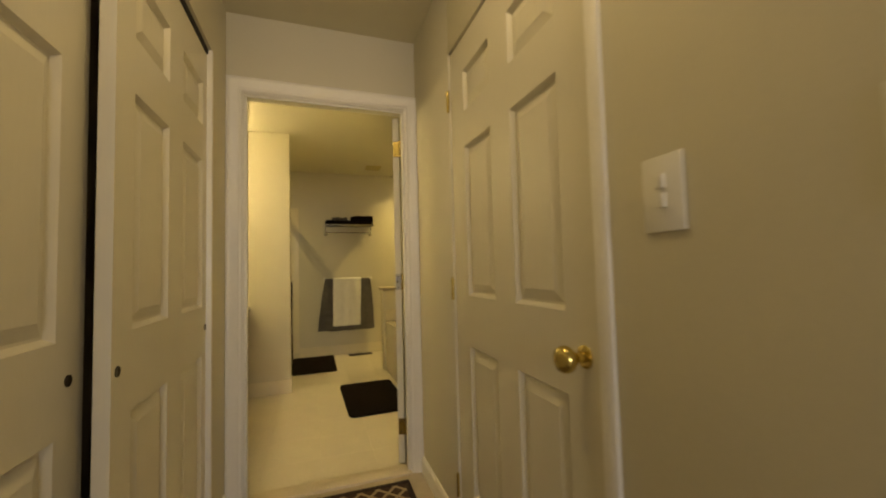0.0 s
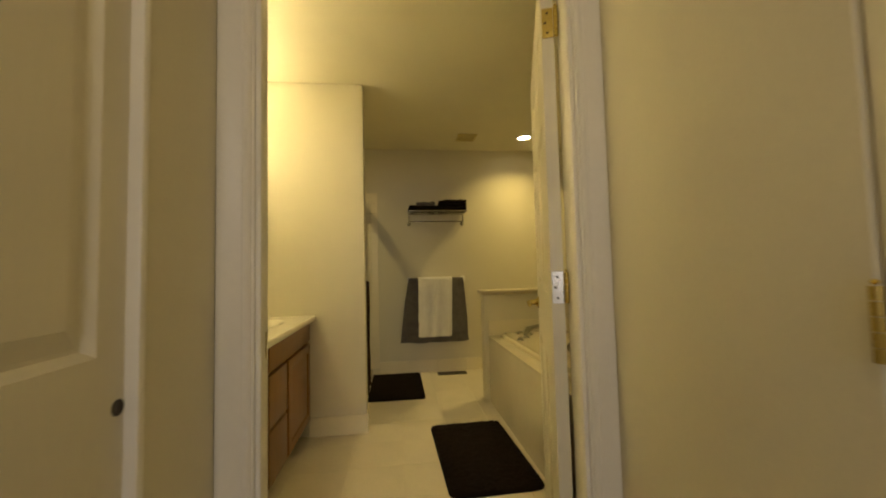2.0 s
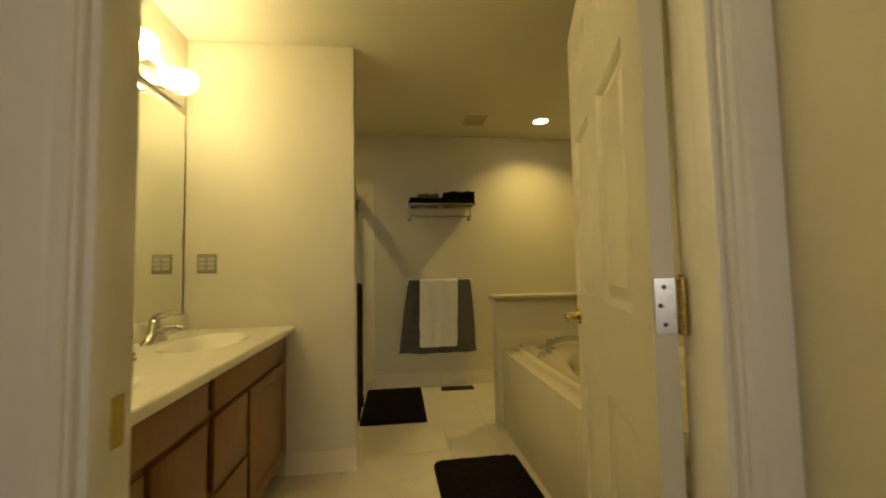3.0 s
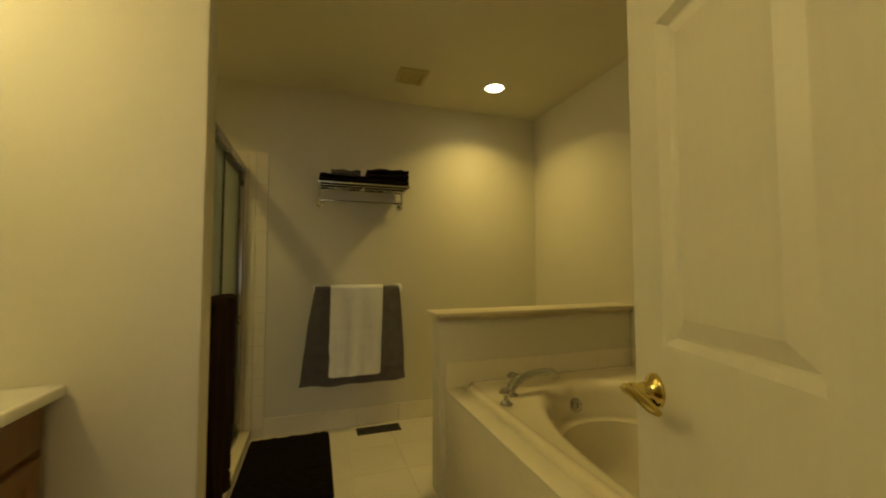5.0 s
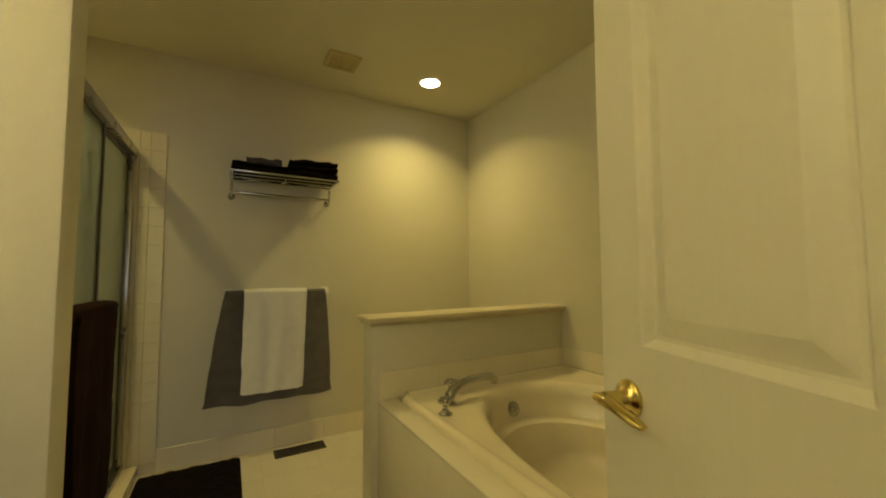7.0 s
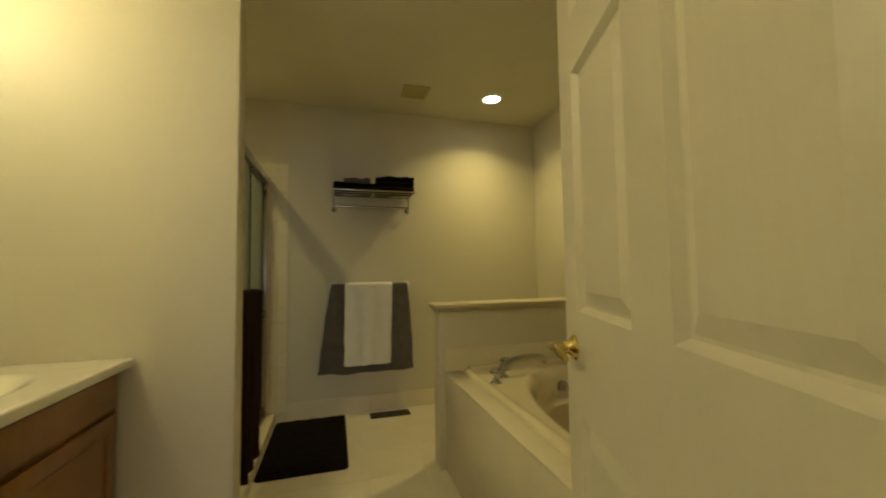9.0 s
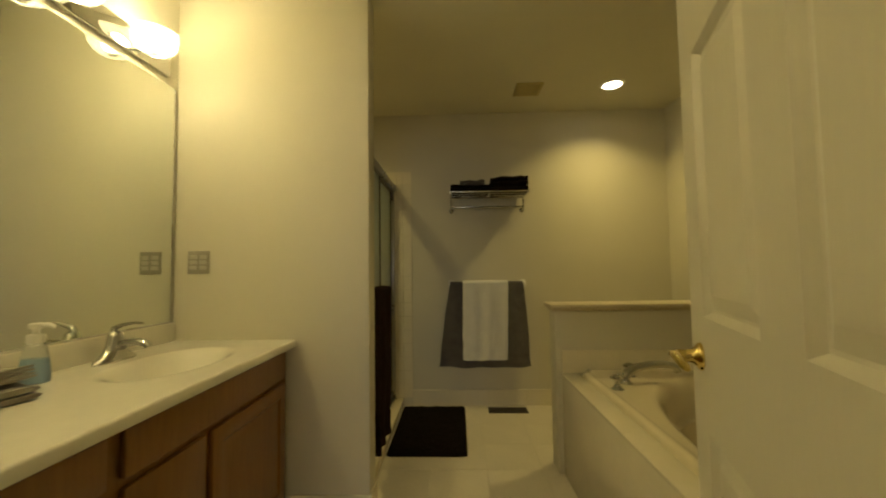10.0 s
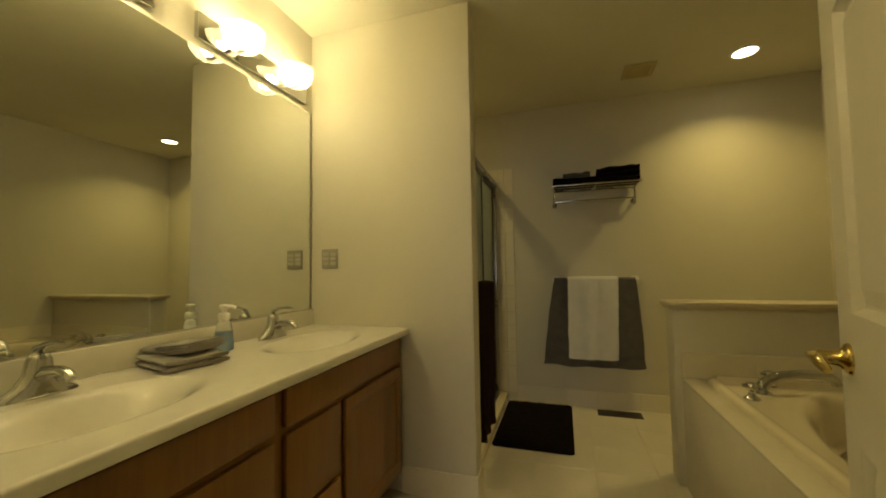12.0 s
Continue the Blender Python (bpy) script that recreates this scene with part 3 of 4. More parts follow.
def basin_faucet(x, y):
    """A single-lever faucet that points along +x."""
    r = root("basin_faucet", pose(x, y, 0.7975), "chrome single-lever faucet on the vanity top", "faucet", "vanity faucets")
    bm = bmesh.new()
    # long oval base sloping up to the body
    rings = []
    for z, a, b in ((0, 0.030, 0.082), (0.006, 0.030, 0.080), (0.016, 0.028, 0.066), (0.030, 0.027, 0.046), (0.055, 0.025, 0.030), (0.085, 0.023, 0.025), (0.098, 0.019, 0.020), (0.104, 0.008, 0.009)):
        rings.append([bm.verts.new((a * math.cos(t), b * math.sin(t), z)) for t in [2 * math.pi * k / 28 for k in range(28)]])
    for p, q in zip(rings, rings[1:]):
        for i in range(28):
            bm.faces.new((p[i], p[(i + 1) % 28], q[(i + 1) % 28], q[i]))
    bm.faces.new(rings[0])
    bm.faces.new(rings[-1])
    finish("body", bm, CHROME, r, 60)
    bm = bmesh.new()
    add_tube(bm, [(0.008, 0, 0.045), (0.045, 0, 0.062), (0.085, 0, 0.066), (0.112, 0, 0.060), (0.122, 0, 0.048)], [0.020, 0.017, 0.014, 0.013, 0.012], 16, 0.85)
    finish("spout", bm, CHROME, r, 60)
    bm = bmesh.new()
    add_tube(bm, [(-0.012, 0, 0.100), (0.0, 0, 0.116), (0.03, 0, 0.126), (0.07, 0, 0.132), (0.10, 0, 0.130)], [0.012, 0.014, 0.011, 0.009, 0.007], 14, 0.6)
    finish("lever", bm, CHROME, r, 60)


for cx, cy in SINKS:
    basin_faucet(-1.105, cy + 0.015)


def mirror():
    r = root("wall_mirror", pose(X0, 0, 0), "large frameless wall mirror above the vanity", "mirror")
    boxes("pane", [(0.001, 0.006, VY0, 3.352, 0.885, 1.950)], MIRROR, r)
    boxes("edge_channel", [(0.001, 0.009, VY0, 3.354, 0.880, 0.887), (0.001, 0.0075, 3.352, 3.356, 0.885, 1.950)], STEEL, r)


mirror()


def light_bar(y0, y1, bulb):
    r = root("vanity_light", pose(X0, (y0 + y1) / 2, 2.032), "chrome vanity light bar with two lit glass bowls", "wall lamp", "vanity lights")
    w = (y1 - y0) / 2
    bm = bmesh.new()
    add_box(bm, 0.001, 0.024, -w, w, -0.052, 0.052, 0.004)
    finish("plate", bm, CHROME, r, 40)
    for y in (-w * 0.56, w * 0.44):
        m = Matrix.Translation((0.096, y, -0.052))
        bm = bmesh.new()
        add_tube(bm, [(0.02, y, -0.026), (0.05, y, -0.034), (0.080, y, -0.046), (0.096, y, -0.044)], 0.008, 12)
        add_lathe(bm, [(0.002, 0.0), (0.012, 0.0), (0.014, 0.004), (0.013, 0.014), (0.011, 0.018)], m, 24, False)
        finish("arm", bm, CHROME, r, 50)
        bm = bmesh.new()
        outer = [(0.016, 0.002), (0.038, 0.005), (0.060, 0.018), (0.076, 0.042), (0.083, 0.068), (0.084, 0.088)]
        inner = [(r0 - 0.004, z0 + 0.002) for r0, z0 in reversed(outer)]
        add_lathe(bm, outer + inner + [outer[0]], m, 36, False)
        bowl = finish("bowl", bm, BOWL, r, 60)
        bm = bmesh.new()
        add_lathe(bm, [(0.004, 0.012), (0.014, 0.015), (0.018, 0.022), (0.028, 0.032), (0.032, 0.045), (0.028, 0.060), (0.014, 0.071), (0.001, 0.073)], m, 16, False)
        finish("bulb", bm, bulb, r, 60)


def bowl_material():
    """Thin seeded glass: part of the light goes straight through, part is scattered, part mirrored."""
    mat = bpy.data.materials.new("lamp_bowl_glass")
    mat.use_nodes = True
    nt = mat.node_tree
    n = nt.nodes.new
    a, b, g, m1, m2 = n("ShaderNodeBsdfTransparent"), n("ShaderNodeBsdfTranslucent"), n("ShaderNodeBsdfGlossy"), n("ShaderNodeMixShader"), n("ShaderNodeMixShader")
    a.inputs["Color"].default_value = (0.92, 0.91, 0.88, 1)
    b.inputs["Color"].default_value = (0.9, 0.88, 0.82, 1)
    g.inputs["Roughness"].default_value = 0.08
    m1.inputs["Fac"].default_value, m2.inputs["Fac"].default_value = 0.22, 0.12
    nt.links.new(a.outputs[0], m1.inputs[1])
    nt.links.new(b.outputs[0], m1.inputs[2])
    nt.links.new(m1.outputs[0], m2.inputs[1])
    nt.links.new(g.outputs[0], m2.inputs[2])
    nt.links.new(m2.outputs[0], nt.nodes["Material Output"].inputs["Surface"])
    return mat


BOWL = bowl_material()
light_bar(2.665, 3.30, BULBM)
light_bar(1.885, 2.505, BULBF)


def outlet():
    r = root("wall_outlet", pose(-1.071, PY, 1.149), "grey outlet plate on the partition", "outlet")
    boxes("plate", [(-0.050, 0.050, -0.006, 0, -0.052, 0.052)], GREYP, r, 0.003)
    bm = bmesh.new()
    for x in (-0.023, 0.023):
        for z in (-0.024, 0.0, 0.024):
            add_box(bm, x - 0.017, x + 0.017, -0.0085, -0.004, z - 0.009, z + 0.009, 0.0015, 1)
    finish("socket", bm, material("socket_plastic", (0.46, 0.43, 0.36), 0.35, vary=0.03), r)


outlet()


def soap_bottle():
    r = root("soap_dispenser", pose(-1.100, 2.735, 0.7975, 0, 0, 20), "blue foaming hand soap bottle with white pump", "soap bottle")
    bm = bmesh.new()
    add_lathe(bm, [(0.001, 0.0), (0.031, 0.0), (0.034, 0.004), (0.034, 0.03), (0.030, 0.062), (0.0285, 0.068), (0.001, 0.068)], Matrix.Diagonal((1, 0.72, 1, 1)), 28, False)
    finish("liquid", bm, SOAP, r, 50)
    bm = bmesh.new()
    add_lathe(bm, [(0.001, -0.0), (0.032, -0.0), (0.0355, 0.004), (0.0355, 0.03), (0.0315, 0.066), (0.025, 0.098), (0.019, 0.112), (0.017, 0.114), (0.001, 0.114)], Matrix.Diagonal((1, 0.75, 1, 1)), 28, False)
    finish("bottle", bm, CLEARP, r, 50)
    bm = bmesh.new()
    add_lathe(bm, [(0.001, 0.113), (0.020, 0.113), (0.020, 0.134), (0.017, 0.137), (0.009, 0.138), (0.009, 0.152), (0.016, 0.154), (0.017, 0.166), (0.012, 0.169), (0.001, 0.169)], Matrix(), 24, False)
    add_tube(bm, [(0.0, 0, 0.161), (0.03, 0, 0.162), (0.042, 0, 0.156)], [0.008, 0.007, 0.006], 10)
    finish("pump", bm, PLASTIC, r, 50)


soap_bottle()


def counter_towels():
    t = bmesh.new()
    add_fold(t, 0.25, 0.19, 0.034, pose(0, 0, 0), 2.0, 2, 0.005)
    tagged(finish("folded_towel", t, LIGHTT, None, 60), "folded pale grey hand towel on the vanity top", "towel", "towels on the vanity").matrix_world = pose(-1.075, 2.545, 0.800, 0, 0, -14)
    t = bmesh.new()
    add_fold(t, 0.155, 0.145, 0.018, pose(-0.055, 0.01, 0), 5.0, 1, 0.003)
    for k in range(4):
        add_fold(t, 0.125, 0.15, 0.008, pose(0.055 - 0.004 * k, 0.002 * k, 0.004 + 0.0075 * k, 0, -6, 3 * k - 4), 8.0 + k, 1, 0.002)
    tagged(finish("folded_washcloth", t, LIGHTT, None, 60), "folded grey washcloths on a folded towel", "towel", "towels on the vanity").matrix_world = pose(-1.085, 2.55, 0.834, 0, 0, 2)


counter_towels()


# ---- shower ----
SX = -0.420
shower = root("shower_enclosure", pose(0, 0, 0), "framed sliding frosted glass shower door", "shower")
boxes("curb", [(SX - 0.06, SX + 0.083, PY + 0.1155, Y1 - 0.002, 0, 0.062)], TUBM, shower, 0.008)
boxes("pan", [(X0 + 0.001, SX - 0.06, PY + 0.1155, Y1 - 0.002, 0, 0.03)], TUBM, shower, 0.004)
boxes("header", [(SX - 0.026, SX + 0.026, PY + 0.1155, Y1 - 0.012, 1.755, 1.805)], STEEL, shower, 0.004)
boxes("sill_track", [(SX - 0.022, SX + 0.022, PY + 0.1155, Y1 - 0.012, 0.0625, 0.085)], STEEL, shower, 0.003)
for ya, yb in ((Y1 - 0.062, Y1 - 0.012), (PY + 0.1155, PY + 0.14)):
    boxes("wall_jamb", [(SX - 0.018, SX + 0.018, ya, yb, 0.085, 1.755)], STEEL, shower, 0.003)


def shower_panel(y0, y1, x):
    p = new("sliding_panel")
    p.parent = shower
    dark = SHFRAME
    g = boxes("pane", [(x - 0.003, x + 0.003, y0 + 0.02, y1 - 0.02, 0.11, 1.740)], FROST, p)
    g.visible_shadow = False
    boxes("frame", [(x - 0.009, x + 0.009, y0, y0 + 0.024, 0.09, 1.755), (x - 0.009, x + 0.009, y1 - 0.024, y1, 0.09, 1.755), (x - 0.009, x + 0.009, y0 + 0.024, y1 - 0.024, 0.09, 0.118), (x - 0.009, x + 0.009, y0 + 0.024, y1 - 0.024, 1.730, 1.755)], dark, p, 0.002)


shower_panel(PY + 0.142, 4.20, SX + 0.012)
shower_panel(4.06, Y1 - 0.066, SX - 0.010)
bm = bmesh.new()
add_tube(bm, [(SX + 0.02, 3.60, 0.975), (SX + 0.072, 3.60, 0.975), (SX + 0.072, 4.15, 0.975), (SX + 0.02, 4.15, 0.975)], 0.008, 12)
finish("towel_bar", bm, CHROME, shower, 60)


def shower_towel():
    bm = bmesh.new()
    add_cloth(bm, 0.47, 0.43, 0.16, 0.985, -0.030, 0.026, 3.0, 0.045, flare=0.5, hems=(0.25,))
    add_cloth(bm, 0.44, 0.43, 0.45, 0.985, 0.014, 0.012, 4.0, 0.008)
    add_tube(bm, [(-0.235, -0.008, 0.972), (-0.222, -0.008, 0.984), (-0.1, -0.008, 0.990), (0.1, -0.008, 0.988), (0.222, -0.008, 0.983), (0.235, -0.008, 0.970)], [0.022, 0.034, 0.036, 0.036, 0.034, 0.022], 16, 0.6)
    ob = finish("bath_towel", bm, BROWNT, None, 60)
    ob.matrix_world = pose(SX + 0.069, 3.855, 0, 0, 0, 90)
    tagged(ob, "dark brown bath towel over the shower door's bar", "towel")


shower_towel()

# tile of the shower walls, edges shown beside the enclosure
tiles = bmesh.new()
for k in range(19):
    z0 = 0.064 + k * 0.109
    if z0 + 0.107 > 2.0:
        break
    add_box(tiles, SX + 0.085, -0.262, Y1 - 0.009, Y1 - 0.0005, z0, z0 + 0.1081, 0.0006, 1)
    add_box(tiles, SX + 0.0355, SX + 0.0835, Y1 - 0.009, Y1 - 0.0005, z0, z0 + 0.1081, 0.0006, 1)
    for i in range(7):
        add_box(tiles, SX - 0.072 - 0.109 * i, SX + 0.034 - 0.109 * i, Y1 - 0.009, Y1 - 0.0005, z0, z0 + 0.1081, 0.0006, 1)
    for i in range(12):
        add_box(tiles, X0 + 0.0005, X0 + 0.009, PY + 0.118 + 0.109 * i, PY + 0.225 + 0.109 * i, z0, z0 + 0.1081, 0.0006, 1)
structure(finish("shower_tile", tiles, WTILE), "cream glazed shower wall tiles")


# ---- tub ----
def tub():
    r = root("bathtub", pose(0, 0, 0), "almond drop-in soaking tub in a tiled deck", "bathtub")
    yf = YB + 0.002
    boxes("apron", [(TX, TX + 0.03, yf, TY - 0.001, 0, TZ - 0.012)], WTILE, r, 0.002)
    boxes("deck", [(TX - 0.004, TX + 0.085, yf, TY - 0.001, TZ - 0.012, TZ)], WTILE, r, 0.003)
    x0, x1, y0, y1 = TX + 0.085, X1 - 0.003, yf, TY - 0.003
    cx, cy, ax, ay = 1.305, 2.76, 0.470, 0.875
    bm = bmesh.new()
    n = 96
    angles = [2 * math.pi * k / n for k in range(n)]

    def rect(t, ins, z):
        c, s = math.cos(t), math.sin(t)
        bx0, bx1, by0, by1 = x0 + ins, x1 - ins, y0 + ins, y1 - ins
        kx = (bx1 - cx) / c if c > 1e-9 else ((bx0 - cx) / c if c < -1e-9 else 1e9)
        ky = (by1 - cy) / s if s > 1e-9 else ((by0 - cy) / s if s < -1e-9 else 1e9)
        k = min(kx, ky)
        return bm.verts.new((cx + c * k, cy + s * k, z))

    def oval(t, f, z):
        c, s = math.cos(t), math.sin(t)
        k = 1 / (abs(c / (ax * f)) ** 2.1 + abs(s / (ay * f)) ** 2.1) ** (1 / 2.1)
        return bm.verts.new((cx + c * k, cy + s * k, z))
    rings = [[rect(t, 0.0, TZ - 0.005) for t in angles], [rect(t, 0.002, TZ + 0.014) for t in angles], [rect(t, 0.010, TZ + 0.022) for t in angles],
             [rect(t, 0.026, TZ + 0.024) for t in angles], [rect(t, 0.038, TZ + 0.020) for t in angles], [rect(t, 0.046, TZ + 0.0188) for t in angles]]
    for f, z in ((1.052, 0.0186), (1.035, 0.0182), (1.015, 0.0165), (1.0, 0.012), (0.975, -0.004), (0.955, -0.04), (0.935, -0.13), (0.915, -0.142), (0.885, -0.150), (0.86, -0.24), (0.80, -0.34), (0.70, -0.385), (0.5, -0.395), (0.2, -0.40)):
        rings.append([oval(t, f, TZ + z) for t in angles])
    for a, b in zip(rings, rings[1:]):
        for i in range(n):
            bm.faces.new((a[i], a[(i + 1) % n], b[(i + 1) % n], b[i]))
    bm.faces.new(rings[-1])
    finish("basin", bm, TUBM, r, 50)
    bm = bmesh.new()
    add_lathe(bm, [(0.036, 0.0), (0.036, 0.006), (0.030, 0.010), (0.012, 0.011), (0.010, 0.006), (0.001, 0.006)], pose(1.275, cy + ay * 0.945, TZ - 0.085, 75), 28, False)
    finish("overflow", bm, CHROME, r, 50)
    # splash tiles on half wall and side wall
    bm = bmesh.new()
    k = 0
    x = TX + 0.001
    while x < X1 - 0.02:
        add_box(bm, x, min(x + 0.3044, X1 - 0.010), TY - 0.009, TY - 0.0005, TZ + 0.0005, 0.655, 0.0005, 1)
        x += 0.305
    y = TY - 0.010
    while y > YB + 0.05:
        add_box(bm, X1 - 0.009, X1 - 0.0005, max(y - 0.3044, YB + 0.01), y, TZ + 0.022, 0.655, 0.0005, 1)
        y -= 0.305
    finish("splash_tile", bm, WTILE, r)


tub()


def tub_faucet():
    r = root("tub_faucet", pose(0.825, 3.452, TZ + 0.017), "chrome tub filler spout with two handles", "faucet")
    bm = bmesh.new()
    add_lathe(bm, [(0.001, 0.0), (0.030, 0.0), (0.030, 0.005), (0.022, 0.010), (0.018, 0.018), (0.019, 0.045), (0.014, 0.056), (0.001, 0.058)], Matrix.Translation((0.075, 0.09, 0)), 24, False)
    add_tube(bm, [(0.068, 0.088, 0.024), (0.088, 0.092, 0.050), (0.13, 0.10, 0.070), (0.20, 0.112, 0.080), (0.27, 0.122, 0.080), (0.318, 0.13, 0.072), (0.338, 0.133, 0.058), (0.342, 0.134, 0.040)], [0.024, 0.024, 0.022, 0.020, 0.019, 0.019, 0.019, 0.018], 18, 0.9)
    finish("spout", bm, CHROME, r, 60)
    for hx, hy in ((0.0, 0.0), (0.145, 0.205)):
        bm = bmesh.new()
        m = Matrix.Translation((hx, hy, 0))
        add_lathe(bm, [(0.001, 0.0), (0.028, 0.0), (0.028, 0.005), (0.018, 0.012), (0.012, 0.02), (0.012, 0.034), (0.019, 0.040), (0.022, 0.052), (0.019, 0.064), (0.008, 0.068), (0.001, 0.068)], m, 24, False)
        add_tube(bm, [(hx - 0.030, hy, 0.054), (hx + 0.030, hy, 0.054)], 0.008, 10)
        add_tube(bm, [(hx, hy - 0.030, 0.054), (hx, hy + 0.030, 0.054)], 0.008, 10)
        finish("handle", bm, CHROME, r, 60)


tub_faucet()


# ---- towel rack and bar on the back wall ----
def towel_rack():
    r = root("towel_rack", pose(0, 0, 0), "chrome hotel towel rack on the back wall", "towel rack")
    xa, xb, yf, z = 0.070, 0.650, 4.505, 1.674
    for x in (xa, xb):
        bm = bmesh.new()
        add_lathe(bm, [(0.001, 0), (0.020, 0), (0.020, 0.005), (0.010, 0.010), (0.001, 0.010)], pose(x, Y1 - 0.001, 1.578, 90), 20, False)
        add_tube(bm, [(x, Y1 - 0.004, 1.578), (x, Y1 - 0.06, 1.578), (x, Y1 - 0.075, 1.588), (x, Y1 - 0.078, 1.645), (x, Y1 - 0.078, z)], 0.008, 12)
        add_tube(bm, [(x, Y1 - 0.03, z), (x, yf, z)], 0.0075, 12)
        finish("bracket", bm, CHROME, r, 60)
    bm = bmesh.new()
    for i in range(4):
        y = yf + 0.004 + i * (Y1 - 0.045 - yf) / 3
        add_tube(bm, [(xa - 0.012, y, z + 0.006), (xb + 0.012, y, z + 0.006)], 0.0065 if i == 0 else 0.0045, 12)
    finish("shelf_rod", bm, CHROME, r, 60)
    bm = bmesh.new()
    add_tube(bm, [(xa, Y1 - 0.066, 1.598), (xb, Y1 - 0.066, 1.598)], 0.0065, 12)
    finish("towel_rod", bm, CHROME, r, 60)


towel_rack()
for nm, w, d, h, x, y, z, a, mat, layers, label in (
        ("folded_towel", 0.30, 0.285, 0.050, 0.215, 4.645, 1.6855, 2, DARKT, 2, "folded black towel on the chrome rack"),
        ("folded_towel", 0.19, 0.18, 0.040, 0.240, 4.62, 1.7385, -4, GREYT, 2, "folded grey towel on a black one"),
        ("folded_towel", 0.28, 0.285, 0.112, 0.518, 4.645, 1.6855, -3, DARKT, 3, "thick folded black towel on the chrome rack")):
    bm = bmesh.new()
    add_fold(bm, w, d, h, Matrix(), x * 10, layers, 0.010)
    ob = finish(nm, bm, mat, None, 60)
    ob.matrix_world = pose(x, y, z, 0, 0, a)
    tagged(ob, label, "towel", "towels on the rack")


def towel_bar():
    r = root("towel_bar", pose(0, 0, 0), "white ceramic and chrome towel bar on the back wall", "towel bar")
    bm = bmesh.new()
    add_tube(bm, [(0.062, 4.745, 0.976), (0.640, 4.745, 0.976)], 0.009, 14)
    finish("rod", bm, CHROME, r, 60)
    for x in (0.062, 0.640):
        bm = bmesh.new()
        add_box(bm, x - 0.024, x + 0.024, Y1 - 0.012, Y1 - 0.001, 0.943, 1.009, 0.004)
        add_box(bm, x - 0.016, x + 0.016, Y1 - 0.082, Y1 - 0.010, 0.958, 0.994, 0.006)
        finish("post", bm, PLASTIC, r, 40)


towel_bar()


def hung_towel(name, x, w0, w1, z0, zb, yf, th, mat, seed, label, skew=0.0, fold=0.012, flare=1.0, hems=()):
    """A towel over the bar: front sheet, shorter back sheet and the roll over the rod."""
    bm = bmesh.new()
    add_cloth(bm, w0, w1, z0, 0.983, yf, th, seed, fold, skew=skew, flare=flare, hems=hems)
    add_cloth(bm, w1, w1, zb, 0.983, 4.768 + (4.730 - yf) * 0.15, th * 0.7, seed + 2, 0.004)
    ym = (yf + 4.768) / 2
    add_tube(bm, [(-w1 / 2, ym, 0.983), (-w1 / 6, ym, 0.985), (w1 / 6, ym, 0.984), (w1 / 2, ym, 0.983)], (4.768 - yf) / 2 + th / 2, 14, 0.5)
    ob = finish(name, bm, mat, None, 60)
    ob.matrix_world = pose(x, 0, 0)
    tagged(ob, label, "towel", "towels on the bar")


hung_towel("bath_towel", 0.341, 0.725, 0.578, 0.322, 0.50, 4.722, 0.016, GREYT, 1.0, "dark grey bath towel hanging over the bar", -0.024, 0.040, 0.8, (0.40,))
hung_towel("hand_towel", 0.330, 0.345, 0.355, 0.388, 0.60, 4.680, 0.012, WHITET, 6.0, "white hand towel hung over the grey towel", -0.012, 0.012, 1.0, (0.445, 0.70))


# ---- floor things ----
def mat_pad(name, x0, x1, y0, y1, rad, label, turn=0.0):
    """A shaggy bath mat with rounded corners and an uneven pile."""
    bm = bmesh.new()
    nx, ny = 60, 60
    w, d = x1 - x0, y1 - y0
    g = []
    for i in range(nx + 1):
        row = []
        for k in range(ny + 1):
            u, v = (i / nx - 0.5) * w, (k / ny - 0.5) * d
            ex, ey = abs(u) - (w / 2 - rad), abs(v) - (d / 2 - rad)
            if ex > 0 and ey > 0:
                l = math.hypot(ex, ey)
                m = max(ex, ey)
                u -= math.copysign(ex - ex * m / l, u)
                v -= math.copysign(ey - ey * m / l, v)
            e = min(i, nx - i, k, ny - k)
            z = 0.003 if e == 0 else 0.016 + 0.005 * noise.noise(Vector((u * 40, v * 40, x0))) + 0.0035 * random.uniform(-1, 1)
            row.append(bm.verts.new((u, v, z if e != 1 else z * 0.9)))
        g.append(row)
    for i in range(nx):
        for k in range(ny):
            bm.faces.new((g[i][k], g[i + 1][k], g[i + 1][k + 1], g[i][k + 1]))
    rim = [g[i][0] for i in range(nx)] + [g[nx][k] for k in range(ny)] + [g[nx - i][ny] for i in range(nx)] + [g[0][ny - k] for k in range(ny)]
    low = [bm.verts.new((v.co.x, v.co.y, 0)) for v in rim]
    for i in range(len(rim)):
        j = (i + 1) % len(rim)
        bm.faces.new((rim[i], rim[j], low[j], low[i]))
    bm.faces.new(low)
    ob = finish(name, bm, DARKT, None, 60)
    ob.matrix_world = pose((x0 + x1) / 2, (y0 + y1) / 2, 0.001, 0, 0, turn)
    tagged(ob, label, "bath mat", "bath mats")


mat_pad("bath_mat", -0.330, 0.155, 3.962, 4.755, 0.03, "black bath mat on the floor before the shower")
mat_pad("bath_mat", 0.150, 0.636, 2.545, 3.395, 0.06, "black bath mat on the floor beside the tub", 1.5)


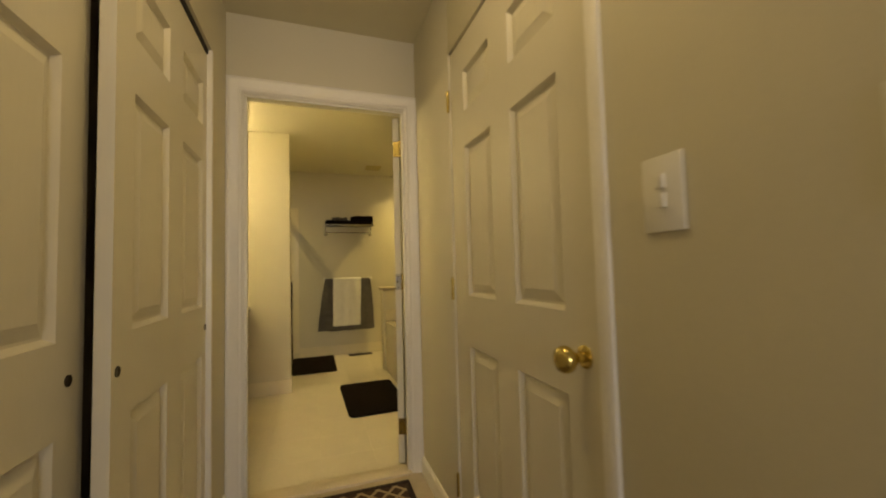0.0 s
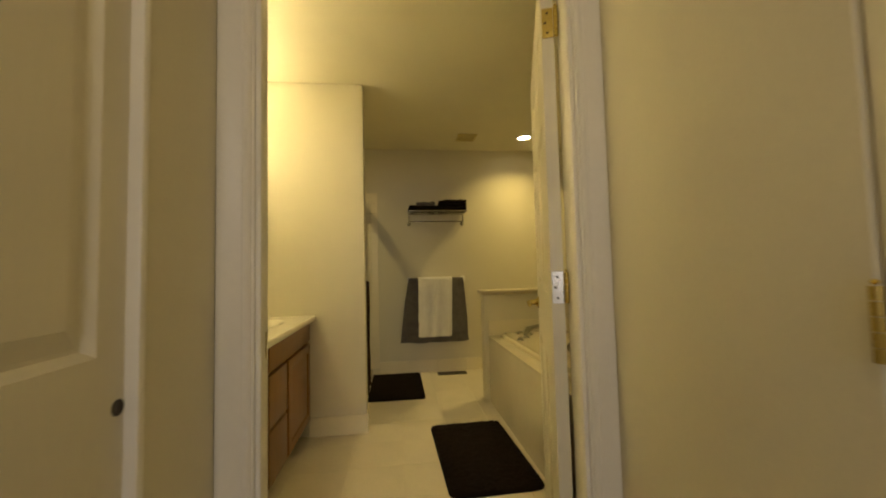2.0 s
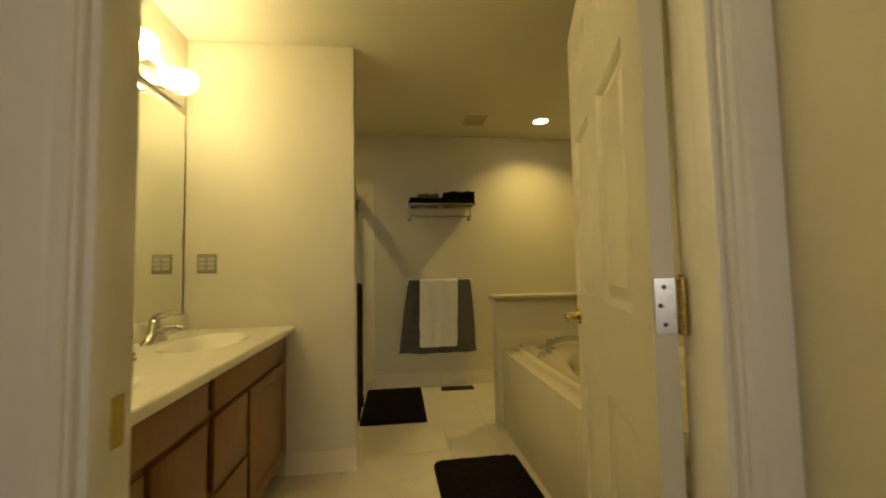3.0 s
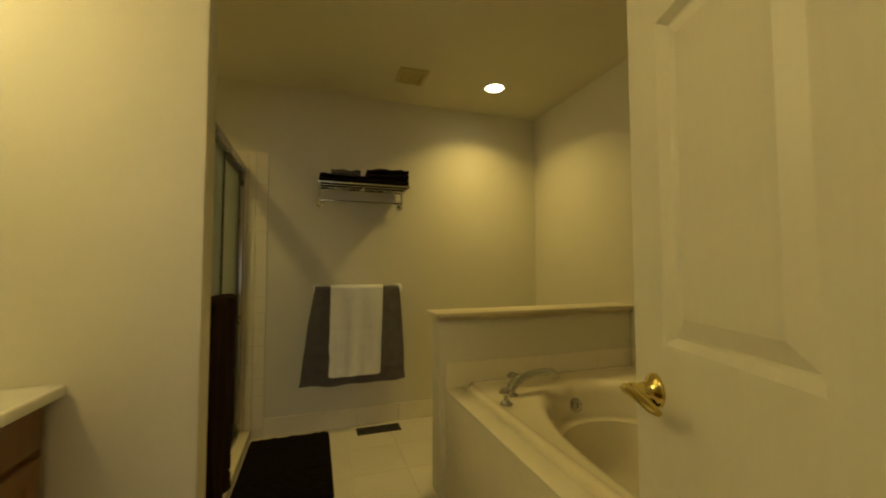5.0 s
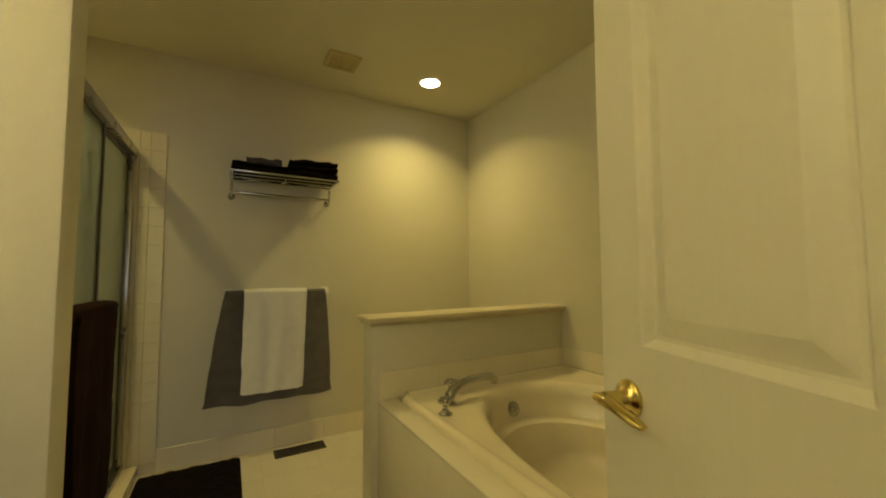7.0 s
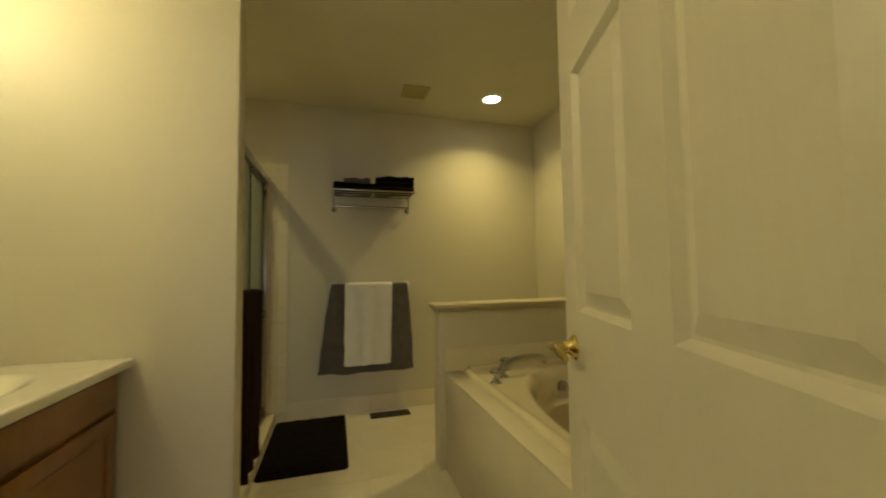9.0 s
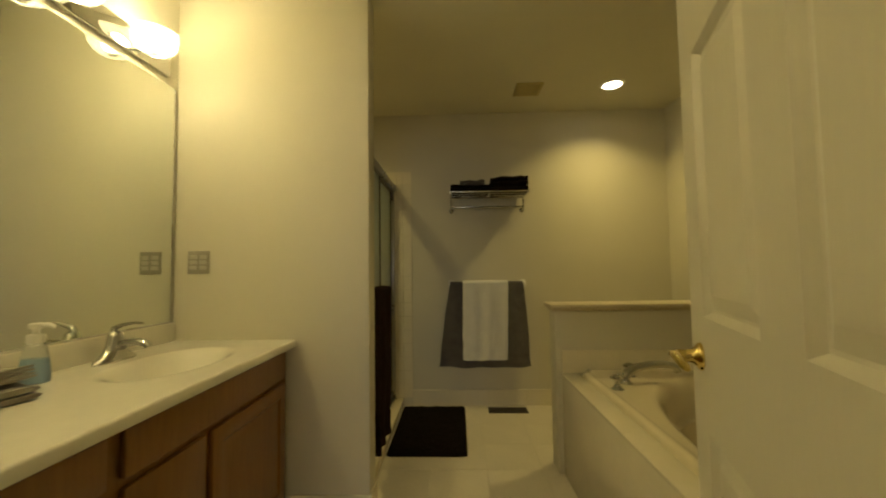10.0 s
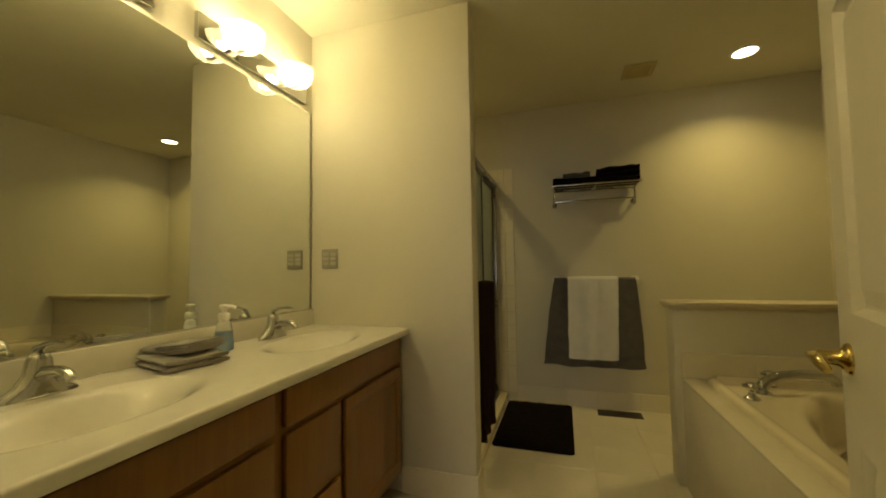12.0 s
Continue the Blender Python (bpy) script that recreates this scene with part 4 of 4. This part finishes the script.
def floor_vent():
    r = root("floor_vent", pose(0.485, 4.690, 0.0), "dark bronze floor register by the back wall", "floor vent")
    boxes("frame", [(-0.150, 0.150, -0.055, -0.043, 0.0005, 0.006), (-0.150, 0.150, 0.043, 0.055, 0.0005, 0.006), (-0.150, -0.138, -0.043, 0.043, 0.0005, 0.006), (0.138, 0.150, -0.043, 0.043, 0.0005, 0.006)], VENT, r, 0.001, 1)
    bm = bmesh.new()
    for i in range(20):
        x = -0.132 + i * 0.0139
        add_box(bm, x - 0.0035, x + 0.0035, -0.043, 0.043, 0.0012, 0.005)
    add_box(bm, -0.138, 0.138, -0.003, 0.003, 0.0012, 0.0055)
    finish("louvre", bm, VENT, r)
    # thin black sheet: the shade below the louvres as colour, no hollow is built
    boxes("duct_shade", [(-0.138, 0.138, -0.043, 0.043, 0.0002, 0.001)], DARK, r)


floor_vent()


# ---- ceiling things ----
def ceiling_fan_grille():
    r = root("exhaust_grille", pose(0.643, 4.385, H), "yellowed square exhaust fan grille on the ceiling", "ceiling vent")
    boxes("frame", [(-0.095, 0.095, -0.095, -0.075, -0.014, -0.0005), (-0.095, 0.095, 0.075, 0.095, -0.014, -0.0005), (-0.095, -0.075, -0.075, 0.075, -0.014, -0.0005), (0.075, 0.095, -0.075, 0.075, -0.014, -0.0005)], AGED, r, 0.003)
    bm = bmesh.new()
    for i in range(11):
        y = -0.068 + i * 0.0136
        add_box(bm, -0.075, 0.075, y - 0.0035, y + 0.0035, -0.012, -0.003)
    for x in (-0.025, 0.025):
        add_box(bm, x - 0.002, x + 0.002, -0.075, 0.075, -0.0125, -0.003)
    finish("slat", bm, AGED, r)
    boxes("back", [(-0.075, 0.075, -0.075, 0.075, -0.0022, -0.0006)], VENT, r)


AGED = material("aged_plastic", (0.55, 0.47, 0.22), 0.5, vary=0.06)
ceiling_fan_grille()


def can_light(x, y):
    r = root("recessed_light", pose(x, y, H), "lit recessed ceiling light with white trim ring", "ceiling lamp", "recessed lights")
    bm = bmesh.new()
    add_lathe(bm, [(0.064, -0.004), (0.066, -0.009), (0.078, -0.007), (0.084, -0.0015), (0.084, -0.0005), (0.064, -0.0005), (0.064, -0.004)], Matrix(), 40, False)
    finish("trim_ring", bm, PLASTIC, r, 50)
    bm = bmesh.new()
    add_lathe(bm, [(0.001, -0.0022), (0.064, -0.0022), (0.064, -0.001), (0.001, -0.001)], Matrix(), 32, False)
    finish("lens", bm, CANM, r)


can_light(1.235, 4.36)
can_light(-0.85, 4.15)

# ---- floor tiles of the bathroom ----
S = 0.305
tile_mesh = None
for i in range(8):
    for k in range(11):
        x, y = -0.66 + i * S, 1.694 + k * S
        if x > TX or (x < PX - 0.1 and y > PY):
            continue
        if tile_mesh is None:
            bm = bmesh.new()
            add_box(bm, 0.0007, S - 0.0007, 0.0007, S - 0.0007, -0.008, 0.0, 0.0006, 1)
            tile_ob = finish("tile", bm, TILE, floor_bath)
            tile_mesh = tile_ob.data
        else:
            tile_ob = new("tile", tile_mesh)
            tile_ob.parent = floor_bath
        tile_ob.location = (x, y, 0.0)
